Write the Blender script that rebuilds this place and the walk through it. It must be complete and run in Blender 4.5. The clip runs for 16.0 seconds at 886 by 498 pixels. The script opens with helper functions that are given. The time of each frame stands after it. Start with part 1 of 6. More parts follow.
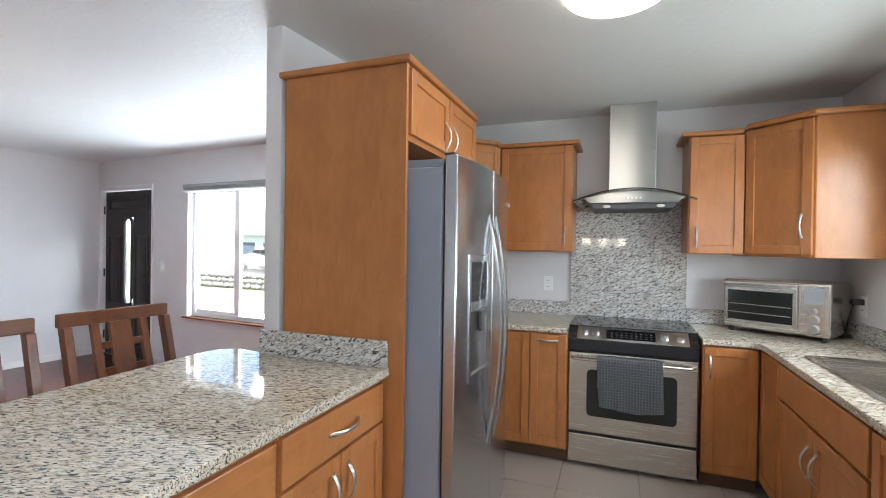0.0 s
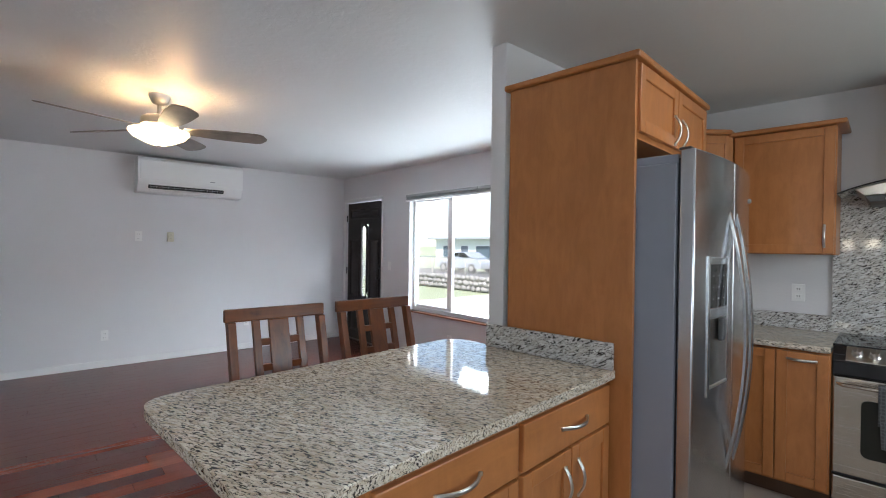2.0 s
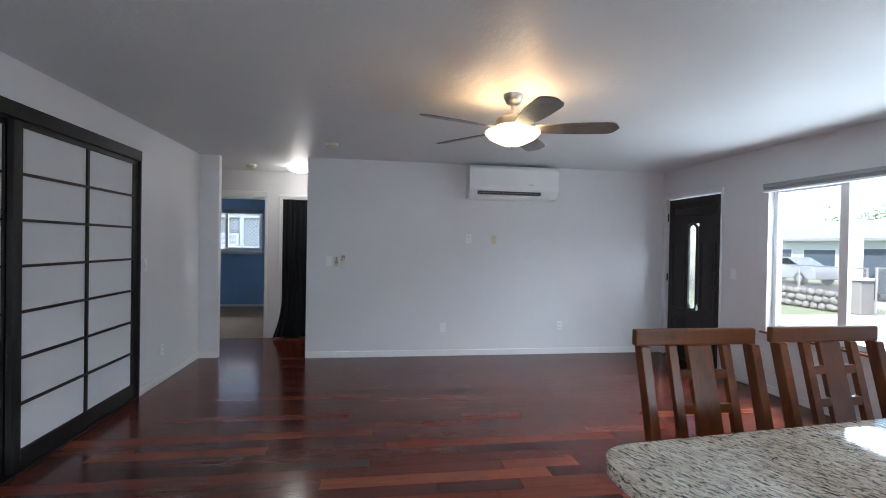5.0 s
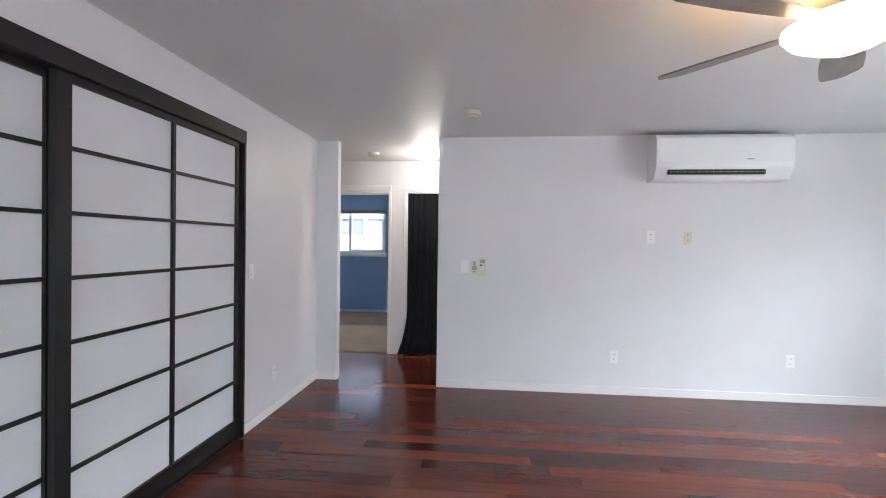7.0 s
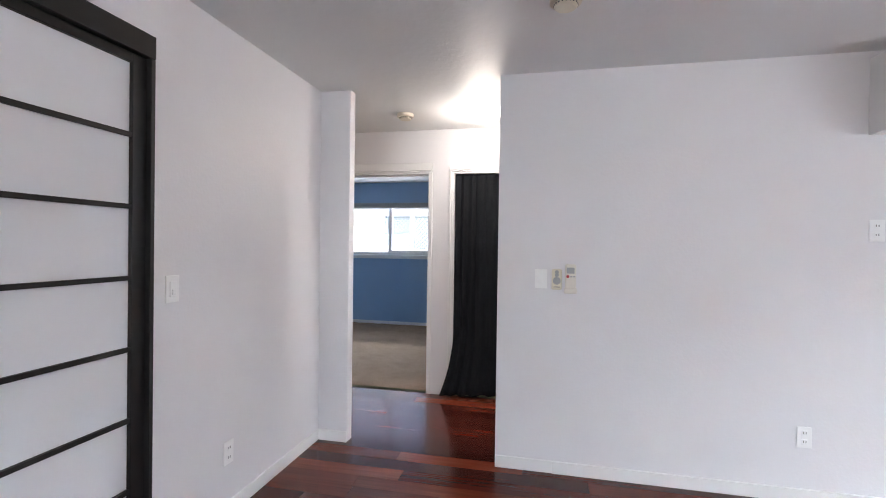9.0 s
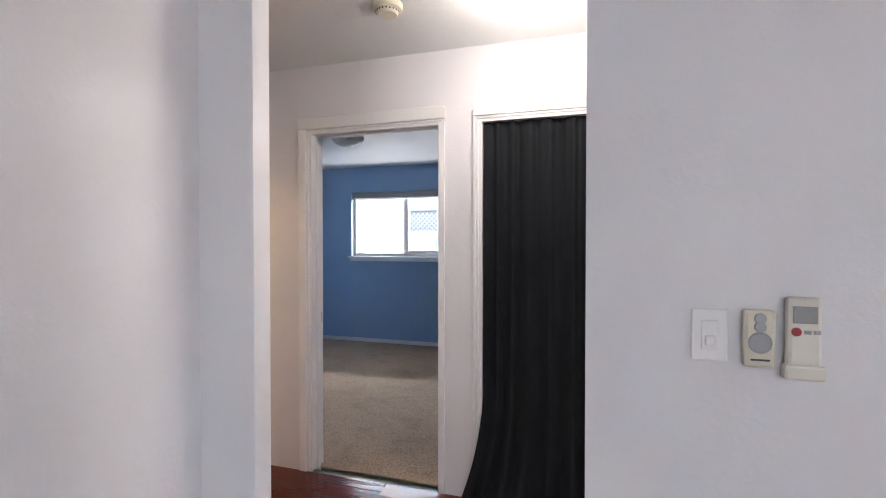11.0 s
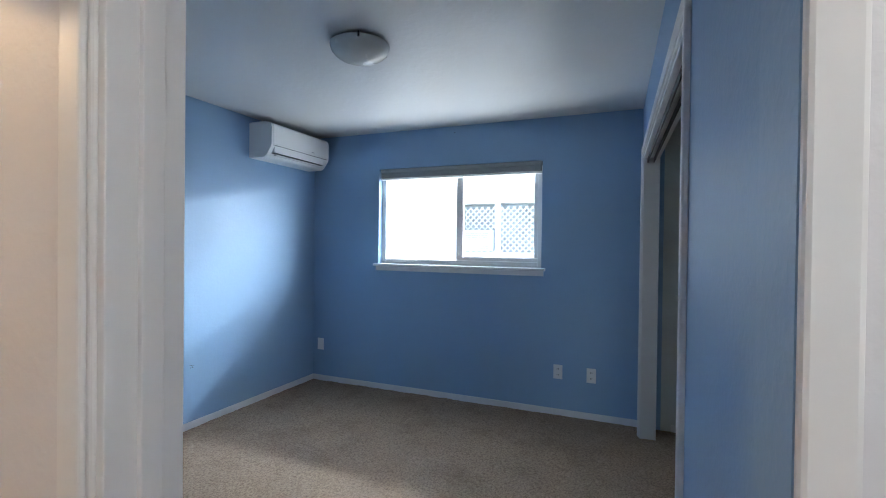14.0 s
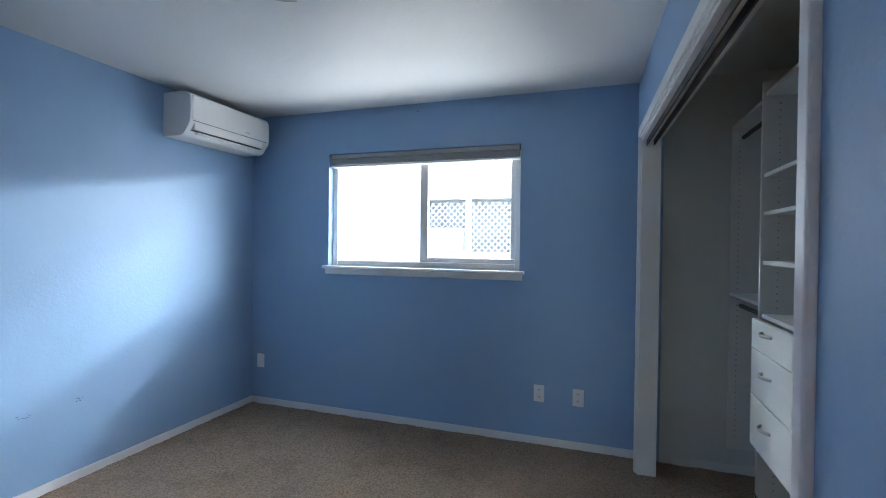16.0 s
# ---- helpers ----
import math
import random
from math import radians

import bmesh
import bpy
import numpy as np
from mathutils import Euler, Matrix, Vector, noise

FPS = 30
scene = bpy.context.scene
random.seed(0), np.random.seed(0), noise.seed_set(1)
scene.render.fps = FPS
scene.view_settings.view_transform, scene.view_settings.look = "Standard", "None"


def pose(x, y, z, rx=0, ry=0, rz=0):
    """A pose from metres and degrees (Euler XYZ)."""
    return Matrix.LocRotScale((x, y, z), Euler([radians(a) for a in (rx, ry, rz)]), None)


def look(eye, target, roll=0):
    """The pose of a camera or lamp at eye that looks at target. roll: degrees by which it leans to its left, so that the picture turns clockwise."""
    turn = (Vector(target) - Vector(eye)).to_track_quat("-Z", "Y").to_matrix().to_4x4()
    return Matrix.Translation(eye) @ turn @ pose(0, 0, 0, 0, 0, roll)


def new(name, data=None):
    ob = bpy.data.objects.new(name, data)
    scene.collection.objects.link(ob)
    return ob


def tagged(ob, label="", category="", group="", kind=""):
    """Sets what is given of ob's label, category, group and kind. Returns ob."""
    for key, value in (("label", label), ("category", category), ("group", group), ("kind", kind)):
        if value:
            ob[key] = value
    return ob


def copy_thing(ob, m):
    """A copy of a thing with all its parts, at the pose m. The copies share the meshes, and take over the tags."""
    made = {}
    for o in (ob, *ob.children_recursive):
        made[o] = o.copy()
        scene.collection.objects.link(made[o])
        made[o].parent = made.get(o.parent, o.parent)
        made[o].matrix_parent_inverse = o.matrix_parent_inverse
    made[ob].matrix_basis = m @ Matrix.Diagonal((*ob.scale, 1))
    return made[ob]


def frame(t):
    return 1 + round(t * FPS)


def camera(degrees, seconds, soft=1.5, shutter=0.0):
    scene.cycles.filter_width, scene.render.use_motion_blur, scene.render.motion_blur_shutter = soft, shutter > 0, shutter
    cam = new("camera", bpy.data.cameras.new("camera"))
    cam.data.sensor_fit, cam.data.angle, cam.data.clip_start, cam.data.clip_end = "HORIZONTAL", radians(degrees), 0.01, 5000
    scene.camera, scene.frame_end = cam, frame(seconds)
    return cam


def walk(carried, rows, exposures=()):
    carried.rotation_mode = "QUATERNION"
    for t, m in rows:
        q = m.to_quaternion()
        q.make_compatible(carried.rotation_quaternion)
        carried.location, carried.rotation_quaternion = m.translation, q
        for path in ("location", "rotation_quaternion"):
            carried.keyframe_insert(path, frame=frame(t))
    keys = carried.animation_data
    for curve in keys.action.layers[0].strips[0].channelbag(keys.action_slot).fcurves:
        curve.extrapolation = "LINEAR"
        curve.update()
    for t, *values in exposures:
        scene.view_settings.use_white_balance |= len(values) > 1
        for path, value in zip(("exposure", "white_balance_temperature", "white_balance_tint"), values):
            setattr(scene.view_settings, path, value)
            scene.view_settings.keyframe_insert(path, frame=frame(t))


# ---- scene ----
cam = camera(87.6, 16.0, soft=1.0)
PATH = [
    (0, (-0.178, 0.045, 1.43), (-1.033, 1.853, 1.416), 0.8),
    (0.5, (-0.202, 0.016, 1.432), (-1.231, 1.731, 1.418), 0.9),
    (1, (-0.221, -0.03, 1.422), (-1.415, 1.575, 1.412), 0.8),
    (1.5, (-0.239, -0.063, 1.425), (-1.593, 1.409, 1.415), 0.8),
    (2, (-0.248, -0.096, 1.418), (-1.748, 1.227, 1.407), 0.8),
    (2.5, (-0.264, -0.138, 1.419), (-1.887, 1.031, 1.408), 0.8),
    (3, (-0.304, -0.188, 1.418), (-2.028, 0.825, 1.404), 0.9),
    (3.5, (-0.383, -0.241, 1.419), (-2.196, 0.603, 1.405), 0.9),
    (4, (-0.507, -0.287, 1.417), (-2.396, 0.368, 1.399), 0.9),
    (4.5, (-0.668, -0.344, 1.407), (-2.612, 0.124, 1.39), 0.9),
    (5, (-0.9, -0.381, 1.41), (-2.878, -0.086, 1.391), 1.0),
    (7.5, (-2.587, -0.75, 1.399), (-4.568, -1.023, 1.376), 0.8),
    (8, (-2.987, -0.785, 1.398), (-4.959, -1.117, 1.373), 1.0),
    (8.5, (-3.385, -0.843, 1.381), (-5.348, -1.227, 1.361), 1.0),
    (11, (-5.524, -1.195, 1.39), (-7.436, -1.778, 1.361), -0.0),
    (11.5, (-5.91, -1.308, 1.377), (-7.808, -1.939, 1.353), 0.1),
    (12, (-6.285, -1.486, 1.361), (-8.159, -2.184, 1.342), 0.1),
    (12.5, (-6.642, -1.646, 1.365), (-8.503, -2.38, 1.349), 0.4),
    (13, (-6.99, -1.824, 1.365), (-8.846, -2.571, 1.35), 0.2),
    (13.5, (-7.262, -1.973, 1.388), (-9.115, -2.725, 1.37), 0.6),
    (14, (-7.534, -2.075, 1.379), (-9.382, -2.838, 1.361), 0.7),
    (14.5, (-7.739, -2.163, 1.376), (-9.586, -2.929, 1.361), 0.7),
    (15, (-7.882, -2.24, 1.378), (-9.738, -2.985, 1.357), 0.6),
    (15.5, (-8.037, -2.236, 1.381), (-9.913, -2.927, 1.352), 0.6),
    (16, (-8.135, -2.246, 1.377), (-10.028, -2.89, 1.357), 0.7),
]
EXPOSURES = [(0, 2.86, 6500, 10), (1, 2.52, 6500, 10), (2, 2.2, 6450, 10), (3.5, 2.15, 6230, 9), (5, 2.09, 6120, 9), (6.2, 2.6, 6300, 11), (7.5, 3.1, 6550, 13),
             (8.7, 3.12, 6600, 14), (10, 3.15, 6600, 16), (11, 3.05, 6600, 16), (12, 2.88, 6350, 12), (13, 2.82, 6200, 10), (14, 3.03, 6180, 8), (16, 3.16, 6380, 9)]
walk(cam, [(t, look(eye, target, roll)) for t, eye, target, roll in PATH], EXPOSURES)

# ---- world, sun and daylight ----
world = bpy.data.worlds.new("sky")
world.use_nodes = True
scene.world = world
wn, wl = world.node_tree.nodes, world.node_tree.links
sky = wn.new("ShaderNodeTexSky")
sky.sky_type, sky.sun_disc = "NISHITA", False
sky.sun_elevation, sky.sun_rotation = radians(51), radians(145)
wn["Background"].inputs[1].default_value = 0.08
wl.new(sky.outputs[0], wn["Background"].inputs[0])


def lamp(name, kind, m, power, color, **settings):
    data = bpy.data.lights.new(name, kind)
    data.energy, data.color = power, color
    if kind == "AREA":
        data.shape, data.size, data.size_y = "RECTANGLE", settings["w"], settings["h"]
    elif kind == "SUN":
        data.angle = radians(settings["angle"])
    else:
        data.shadow_soft_size = settings["radius"]
    ob = new(name, data)
    ob.matrix_world = m
    return ob


K0 = pose(-1.22, 1.66, 0, 0, 0, 4.5)   # kitchen frame
DAY = (0.80, 0.915, 1.0)
WARM = (1.0, 0.66, 0.36)
lamp("sun", "SUN", look((14, -20, 30), (0, 0, 0)), 2.2, (1, 0.96, 0.9), angle=0.5)
# stand-in daylight lamps just outside the openings: sky above sight line, bright ground below
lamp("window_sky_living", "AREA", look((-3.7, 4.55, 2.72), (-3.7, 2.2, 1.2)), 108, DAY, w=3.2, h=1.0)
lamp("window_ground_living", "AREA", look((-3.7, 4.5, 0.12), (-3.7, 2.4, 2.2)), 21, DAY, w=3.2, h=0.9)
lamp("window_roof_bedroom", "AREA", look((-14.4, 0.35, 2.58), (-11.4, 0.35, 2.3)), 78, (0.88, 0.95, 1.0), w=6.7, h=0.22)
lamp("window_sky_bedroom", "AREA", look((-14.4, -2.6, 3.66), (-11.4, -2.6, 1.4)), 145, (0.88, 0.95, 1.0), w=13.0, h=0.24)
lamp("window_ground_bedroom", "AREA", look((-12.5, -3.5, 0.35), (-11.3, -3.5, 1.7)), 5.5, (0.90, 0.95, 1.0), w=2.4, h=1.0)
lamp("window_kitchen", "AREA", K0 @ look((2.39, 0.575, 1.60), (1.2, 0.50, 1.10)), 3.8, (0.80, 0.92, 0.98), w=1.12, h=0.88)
# lamp added on the unseen east side to brighten fridge panel and peninsula
lamp("added_fill_east", "AREA", look((1.44, -1.2, 1.55), (0.0, -0.9, 1.35)), 7, DAY, w=1.35, h=1.05)
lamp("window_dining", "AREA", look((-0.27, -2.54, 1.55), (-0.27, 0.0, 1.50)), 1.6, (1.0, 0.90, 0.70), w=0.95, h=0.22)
for a in (35, 215):
    lamp("fan_bulb", "POINT", pose(-3.965 + 0.138 * math.cos(radians(a)), 0.543 + 0.138 * math.sin(radians(a)), 2.207), 1.15, (1.0, 0.58, 0.27), radius=0.018)
lamp("hall_bulb", "POINT", pose(-7.42, -1.40, 2.22), 1.8, (1, 0.92, 0.83), radius=0.14)
# the bathroom lamp is an unseen addition that brightens the room past the hall
lamp("bath_fill", "POINT", pose(-7.9, 0.9, 2.28), 9, (1, 0.97, 0.93), radius=0.08)
lamp("kitchen_bulb", "AREA", look((-0.35, 1.94, 2.36), (-0.35, 1.941, 0)), 1.1, (1, 0.96, 0.9), w=0.28, h=0.28)
lamp("south_room_bulb", "POINT", pose(-7.25, -4.25, 2.30), 3.6, WARM, radius=0.02)

# ---- materials ----


def nodes_of(name):
    m = bpy.data.materials.new(name)
    m.use_nodes = True
    return m, m.node_tree.nodes, m.node_tree.links, m.node_tree.nodes["Principled BSDF"]


def coords(n, l, scale=(1, 1, 1), turn=(0, 0, 0)):
    tc, mp = n.new("ShaderNodeTexCoord"), n.new("ShaderNodeMapping")
    mp.inputs["Scale"].default_value = scale
    mp.inputs["Rotation"].default_value = [radians(a) for a in turn]
    l.new(tc.outputs["Object"], mp.inputs[0])
    return mp.outputs[0]


def noise_of(n, l, vec, scale, detail=4, rough=0.55, warp=0.0):
    t = n.new("ShaderNodeTexNoise")
    t.inputs["Scale"].default_value, t.inputs["Detail"].default_value = scale, detail
    t.inputs["Roughness"].default_value, t.inputs["Distortion"].default_value = rough, warp
    l.new(vec, t.inputs["Vector"])
    return t.outputs["Fac"]


def ramp(n, l, fac, stops):
    r = n.new("ShaderNodeValToRGB")
    e = r.color_ramp.elements
    while len(e) < len(stops):
        e.new(0.5)
    for el, (p, c) in zip(e, stops):
        el.position = p
        el.color = (*c, 1) if len(c) == 3 else c
    l.new(fac, r.inputs[0])
    return r.outputs[0]


def mixed(n, l, fac, a, b, mode="MIX"):
    m = n.new("ShaderNodeMix")
    m.data_type, m.blend_type = "RGBA", mode
    for sock, v in ((m.inputs[0], fac), (m.inputs[6], a), (m.inputs[7], b)):
        if isinstance(v, bpy.types.NodeSocket):
            l.new(v, sock)
        elif isinstance(v, (int, float)):
            sock.default_value = v
        else:
            sock.default_value = (*v, 1)
    return m.outputs[2]


def bump(n, l, bsdf, height, strength, dist=0.002):
    b = n.new("ShaderNodeBump")
    b.inputs["Strength"].default_value, b.inputs["Distance"].default_value = strength, dist
    l.new(height, b.inputs["Height"])
    l.new(b.outputs[0], bsdf.inputs["Normal"])


def shade(k, c):
    return tuple(min(1, v * k) for v in c)


def plain(name, color, rough=0.5, metal=0.0, vary=0.06, scale=6, grain=90, relief=0.1, depth=0.001, coat=0.0):
    """Paint, plastic or metal with slow blotches and a fine grain."""
    m, n, l, b = nodes_of(name)
    v = coords(n, l)
    slow, fine = noise_of(n, l, v, scale, 3), noise_of(n, l, v, grain, 3)
    c = mixed(n, l, slow, shade(1 - vary, color), shade(1 + vary, color))
    l.new(c, b.inputs["Base Color"])
    l.new(ramp(n, l, slow, [(0.3, (rough * 0.85,) * 3), (0.7, (min(1, rough * 1.15),) * 3)]), b.inputs["Roughness"])
    b.inputs["Metallic"].default_value, b.inputs["Coat Weight"].default_value = metal, coat
    if relief:
        bump(n, l, b, fine, relief, depth)
    return m


def plaster(name, color, rough=0.55, relief=0.35, knock=32):
    """Rolled and knocked-down wall paint."""
    m, n, l, b = nodes_of(name)
    v = coords(n, l)
    slow = noise_of(n, l, v, 1.3, 3)
    c = mixed(n, l, slow, shade(0.95, color), shade(1.04, color))
    scuff = ramp(n, l, noise_of(n, l, v, 5.5, 6, 0.7), [(0.66, (0, 0, 0)), (0.8, (0.16, 0.16, 0.16))])
    l.new(mixed(n, l, scuff, c, shade(0.82, color)), b.inputs["Base Color"])
    lumps = ramp(n, l, noise_of(n, l, v, knock, 3, 0.5, 0.3), [(0.42, (0, 0, 0)), (0.62, (1, 1, 1))])
    bump(n, l, b, lumps, relief, 0.0025)
    b.inputs["Roughness"].default_value = rough
    return m


def timber(name, dark, light, scale=(14, 14, 1.1), turn=(0, 0, 0), rough=0.35, coat=0.25):
    m, n, l, b = nodes_of(name)
    v = coords(n, l, scale, turn)
    info = n.new("ShaderNodeObjectInfo")
    shift = n.new("ShaderNodeVectorMath")
    shift.operation = "ADD"
    l.new(v, shift.inputs[0])
    l.new(info.outputs["Random"], shift.inputs[1])
    g = noise_of(n, l, shift.outputs[0], 3.0, 6, 0.6, 0.6)
    slow = noise_of(n, l, coords(n, l), 4.0, 3, 0.5, 0.4)
    c = mixed(n, l, ramp(n, l, g, [(0.3, (0, 0, 0)), (0.72, (1, 1, 1))]), dark, light)
    c = mixed(n, l, ramp(n, l, slow, [(0.35, (0.0,) * 3), (0.7, (0.35,) * 3)]), c, shade(0.78, dark))
    cloud = noise_of(n, l, coords(n, l, (1, 1, 0.45)), 11.0, 4, 0.6, 0.8)
    c = mixed(n, l, ramp(n, l, cloud, [(0.42, (0.0,) * 3), (0.68, (0.5,) * 3)]), c, shade(1.12, light))
    l.new(c, b.inputs["Base Color"])
    l.new(ramp(n, l, g, [(0.2, (rough * 0.9,) * 3), (0.9, (rough * 1.2,) * 3)]), b.inputs["Roughness"])
    b.inputs["Coat Weight"].default_value, b.inputs["Coat Roughness"].default_value = coat, 0.18
    bump(n, l, b, g, 0.06, 0.001)
    return m


def planks(name, attribute=False):
    """Glossy red-brown floorboards, each board its own tone."""
    m, n, l, b = nodes_of(name)
    info = n.new("ShaderNodeAttribute" if attribute else "ShaderNodeObjectInfo")
    if attribute:
        info.attribute_name = "tone"
    pick = info.outputs["Fac" if attribute else "Random"]
    tone = ramp(n, l, pick, [(0.0, (0.050, 0.011, 0.008)), (0.35, (0.080, 0.017, 0.011)), (0.66, (0.104, 0.022, 0.013)), (0.88, (0.135, 0.031, 0.017)), (1.0, (0.20, 0.052, 0.027))])
    shift = n.new("ShaderNodeVectorMath")
    shift.operation = "ADD"
    l.new(coords(n, l, (30, 1.4, 30)), shift.inputs[0])
    l.new(pick, shift.inputs[1])
    g = noise_of(n, l, shift.outputs[0], 2.2, 6, 0.65, 0.5)
    slow = noise_of(n, l, coords(n, l, (2, 0.5, 2)), 2.0, 3)
    c = mixed(n, l, 1.0, tone, mixed(n, l, g, (0.48, 0.44, 0.44), (1.55, 1.52, 1.48)), "MULTIPLY")
    l.new(c, b.inputs["Base Color"])
    l.new(ramp(n, l, slow, [(0.3, (0.15,) * 3), (0.75, (0.24,) * 3)]), b.inputs["Roughness"])
    b.inputs["Specular IOR Level"].default_value = 0.33
    bump(n, l, b, noise_of(n, l, coords(n, l, (8, 1.0, 8)), 3.0, 3), 0.05, 0.002)
    return m


def streaks(n, l, turn, stretch):
    """Object coordinates turned first and stretched after, for slanting flecks."""
    tc, m1, m2 = n.new("ShaderNodeTexCoord"), n.new("ShaderNodeMapping"), n.new("ShaderNodeMapping")
    m1.inputs["Rotation"].default_value = [radians(a) for a in turn]
    m2.inputs["Scale"].default_value = stretch
    l.new(tc.outputs["Object"], m1.inputs[0])
    l.new(m1.outputs[0], m2.inputs[0])
    return m2.outputs[0]


def granite(name, turn=(0, 0, -20), stretch=(1, 3.6, 3.6), low=(0.52, 0.425, 0.31), high=(0.81, 0.755, 0.65), warm=(0.50, 0.39, 0.26)):
    """Polished pale granite with elongated dark flecks."""
    m, n, l, b = nodes_of(name)
    v = streaks(n, l, turn, stretch)
    base = noise_of(n, l, v, 24, 5, 0.65, 0.6)
    c = mixed(n, l, ramp(n, l, base, [(0.36, (0, 0, 0)), (0.62, (1, 1, 1))]), low, high)
    rust = ramp(n, l, noise_of(n, l, coords(n, l), 5, 3, 0.6, 0.6), [(0.52, (0, 0, 0)), (0.7, (0.5, 0.5, 0.5))])
    c = mixed(n, l, rust, c, warm)
    grey = ramp(n, l, noise_of(n, l, v, 38, 4, 0.6, 0.8), [(0.57, (0, 0, 0)), (0.63, (0.75, 0.75, 0.75))])
    c = mixed(n, l, grey, c, (0.15, 0.122, 0.105))
    dark = ramp(n, l, noise_of(n, l, v, 50, 2, 0.5, 1.0), [(0.572, (0, 0, 0)), (0.588, (1, 1, 1))])
    c = mixed(n, l, dark, c, (0.03, 0.024, 0.022))
    blot = ramp(n, l, noise_of(n, l, coords(n, l), 3.1, 2, 0.5, 0.3), [(0.70, (0, 0, 0)), (0.76, (0.6, 0.6, 0.6))])
    c = mixed(n, l, blot, c, (0.10, 0.09, 0.085))
    l.new(c, b.inputs["Base Color"])
    b.inputs["Roughness"].default_value = 0.045
    bump(n, l, b, base, 0.008, 0.001)
    return m


def steel(name, color=(0.56, 0.56, 0.57), rough=0.26, along=(1, 1, 160), brushed=0.0):
    m, n, l, b = nodes_of(name)
    g = noise_of(n, l, coords(n, l, along), 3.0, 4, 0.6)
    slow = noise_of(n, l, coords(n, l), 5, 3)
    l.new(mixed(n, l, slow, shade(0.93, color), shade(1.05, color)), b.inputs["Base Color"])
    l.new(ramp(n, l, g, [(0.3, (rough * 0.93,) * 3), (0.7, (rough * 1.08,) * 3)]), b.inputs["Roughness"])
    b.inputs["Metallic"].default_value = 1.0
    if brushed:
        tangent = n.new("ShaderNodeTangent")
        tangent.direction_type, tangent.axis = "RADIAL", "Z"
        l.new(tangent.outputs[0], b.inputs["Tangent"])
        b.inputs["Anisotropic"].default_value, b.inputs["Anisotropic Rotation"].default_value = brushed, 0.25
    bump(n, l, b, g, 0.003, 0.0002)
    return m


def glow(name, color, strength):
    m, n, l, b = nodes_of(name)
    b.inputs["Base Color"].default_value = (0.9, 0.88, 0.82, 1)
    b.inputs["Emission Color"].default_value, b.inputs["Emission Strength"].default_value = (*color, 1), strength
    b.inputs["Roughness"].default_value = 0.3
    return m


def clear(name, tint=(1, 1, 1), rough=0.0):
    m, n, l, b = nodes_of(name)
    b.inputs["Base Color"].default_value, b.inputs["Roughness"].default_value = (*tint, 1), rough
    b.inputs["Transmission Weight"].default_value, b.inputs["IOR"].default_value = 1.0, 1.45
    return m


def pile(name, low, high, scale=190, relief=0.9, depth=0.006):
    """Carpet or cloth with visible tufts."""
    m, n, l, b = nodes_of(name)
    v = coords(n, l)
    t, s2 = noise_of(n, l, v, scale, 4, 0.7), noise_of(n, l, v, 3.2, 5, 0.65)
    c = mixed(n, l, ramp(n, l, t, [(0.32, (0, 0, 0)), (0.66, (1, 1, 1))]), low, high)
    l.new(mixed(n, l, ramp(n, l, s2, [(0.5, (0, 0, 0)), (0.75, (0.5, 0.5, 0.5))]), c, shade(0.8, low)), b.inputs["Base Color"])
    b.inputs["Roughness"].default_value = 0.95
    b.inputs["Specular IOR Level"].default_value = 0.1
    bump(n, l, b, t, relief, depth)
    return m


def checked(name, low, high, pitch=0.017):
    """Waffle-woven cloth: pale threads crossing on a darker ground."""
    m, n, l, b = nodes_of(name)
    v = coords(n, l)
    c = mixed(n, l, noise_of(n, l, v, 420, 3, 0.7), shade(0.7, low), shade(1.3, low))
    total = None
    for way in ("X", "Z"):
        w = n.new("ShaderNodeTexWave")
        w.bands_direction = way
        w.inputs["Scale"].default_value, w.inputs["Distortion"].default_value = 0.314 / pitch, 2.6
        w.inputs["Detail Scale"].default_value = 2.0
        l.new(v, w.inputs["Vector"])
        line = ramp(n, l, w.outputs["Fac"], [(0.66, (0, 0, 0)), (0.95, (0.75, 0.75, 0.75))])
        c = mixed(n, l, line, c, high)
        total = w.outputs["Fac"] if total is None else total
    l.new(c, b.inputs["Base Color"])
    b.inputs["Roughness"].default_value = 0.95
    b.inputs["Specular IOR Level"].default_value = 0.1
    bump(n, l, b, total, 0.4, 0.002)
    return m


WHITE = plaster("white_wall_paint", (0.732, 0.724, 0.742), 0.5, 0.11, 60)
CEIL = plaster("ceiling_paint", (0.70, 0.715, 0.715), 0.48, 0.22, 24)
BLUE = plaster("blue_wall_paint", (0.268, 0.420, 0.63), 0.5, 0.11, 60)
TRIM = plain("trim_gloss_paint", (0.77, 0.77, 0.77), 0.33, vary=0.015, scale=2, relief=0.03, depth=0.0005)
CLOSET_W = plaster("closet_wall_paint", (0.62, 0.66, 0.64), 0.6, 0.2)
GREYW = plaster("bath_grey_paint", (0.33, 0.32, 0.36), 0.5, 0.3)
MAPLE = timber("maple_cabinet", (0.40, 0.148, 0.044), (0.50, 0.198, 0.063), (9, 9, 1.6))
MAPLE_H = timber("maple_rail", (0.40, 0.148, 0.044), (0.51, 0.203, 0.065), (1.6, 9, 9))
CHERRY = timber("chair_wood", (0.085, 0.022, 0.006), (0.21, 0.060, 0.013), rough=0.3, coat=0.1)
CHERRY_H = timber("chair_rail_wood", (0.085, 0.022, 0.006), (0.21, 0.060, 0.013), (1.1, 14, 14), rough=0.3, coat=0.1)
BIRCH = timber("birch_door", (0.36, 0.165, 0.060), (0.52, 0.265, 0.110), (9, 9, 1.0), rough=0.4)
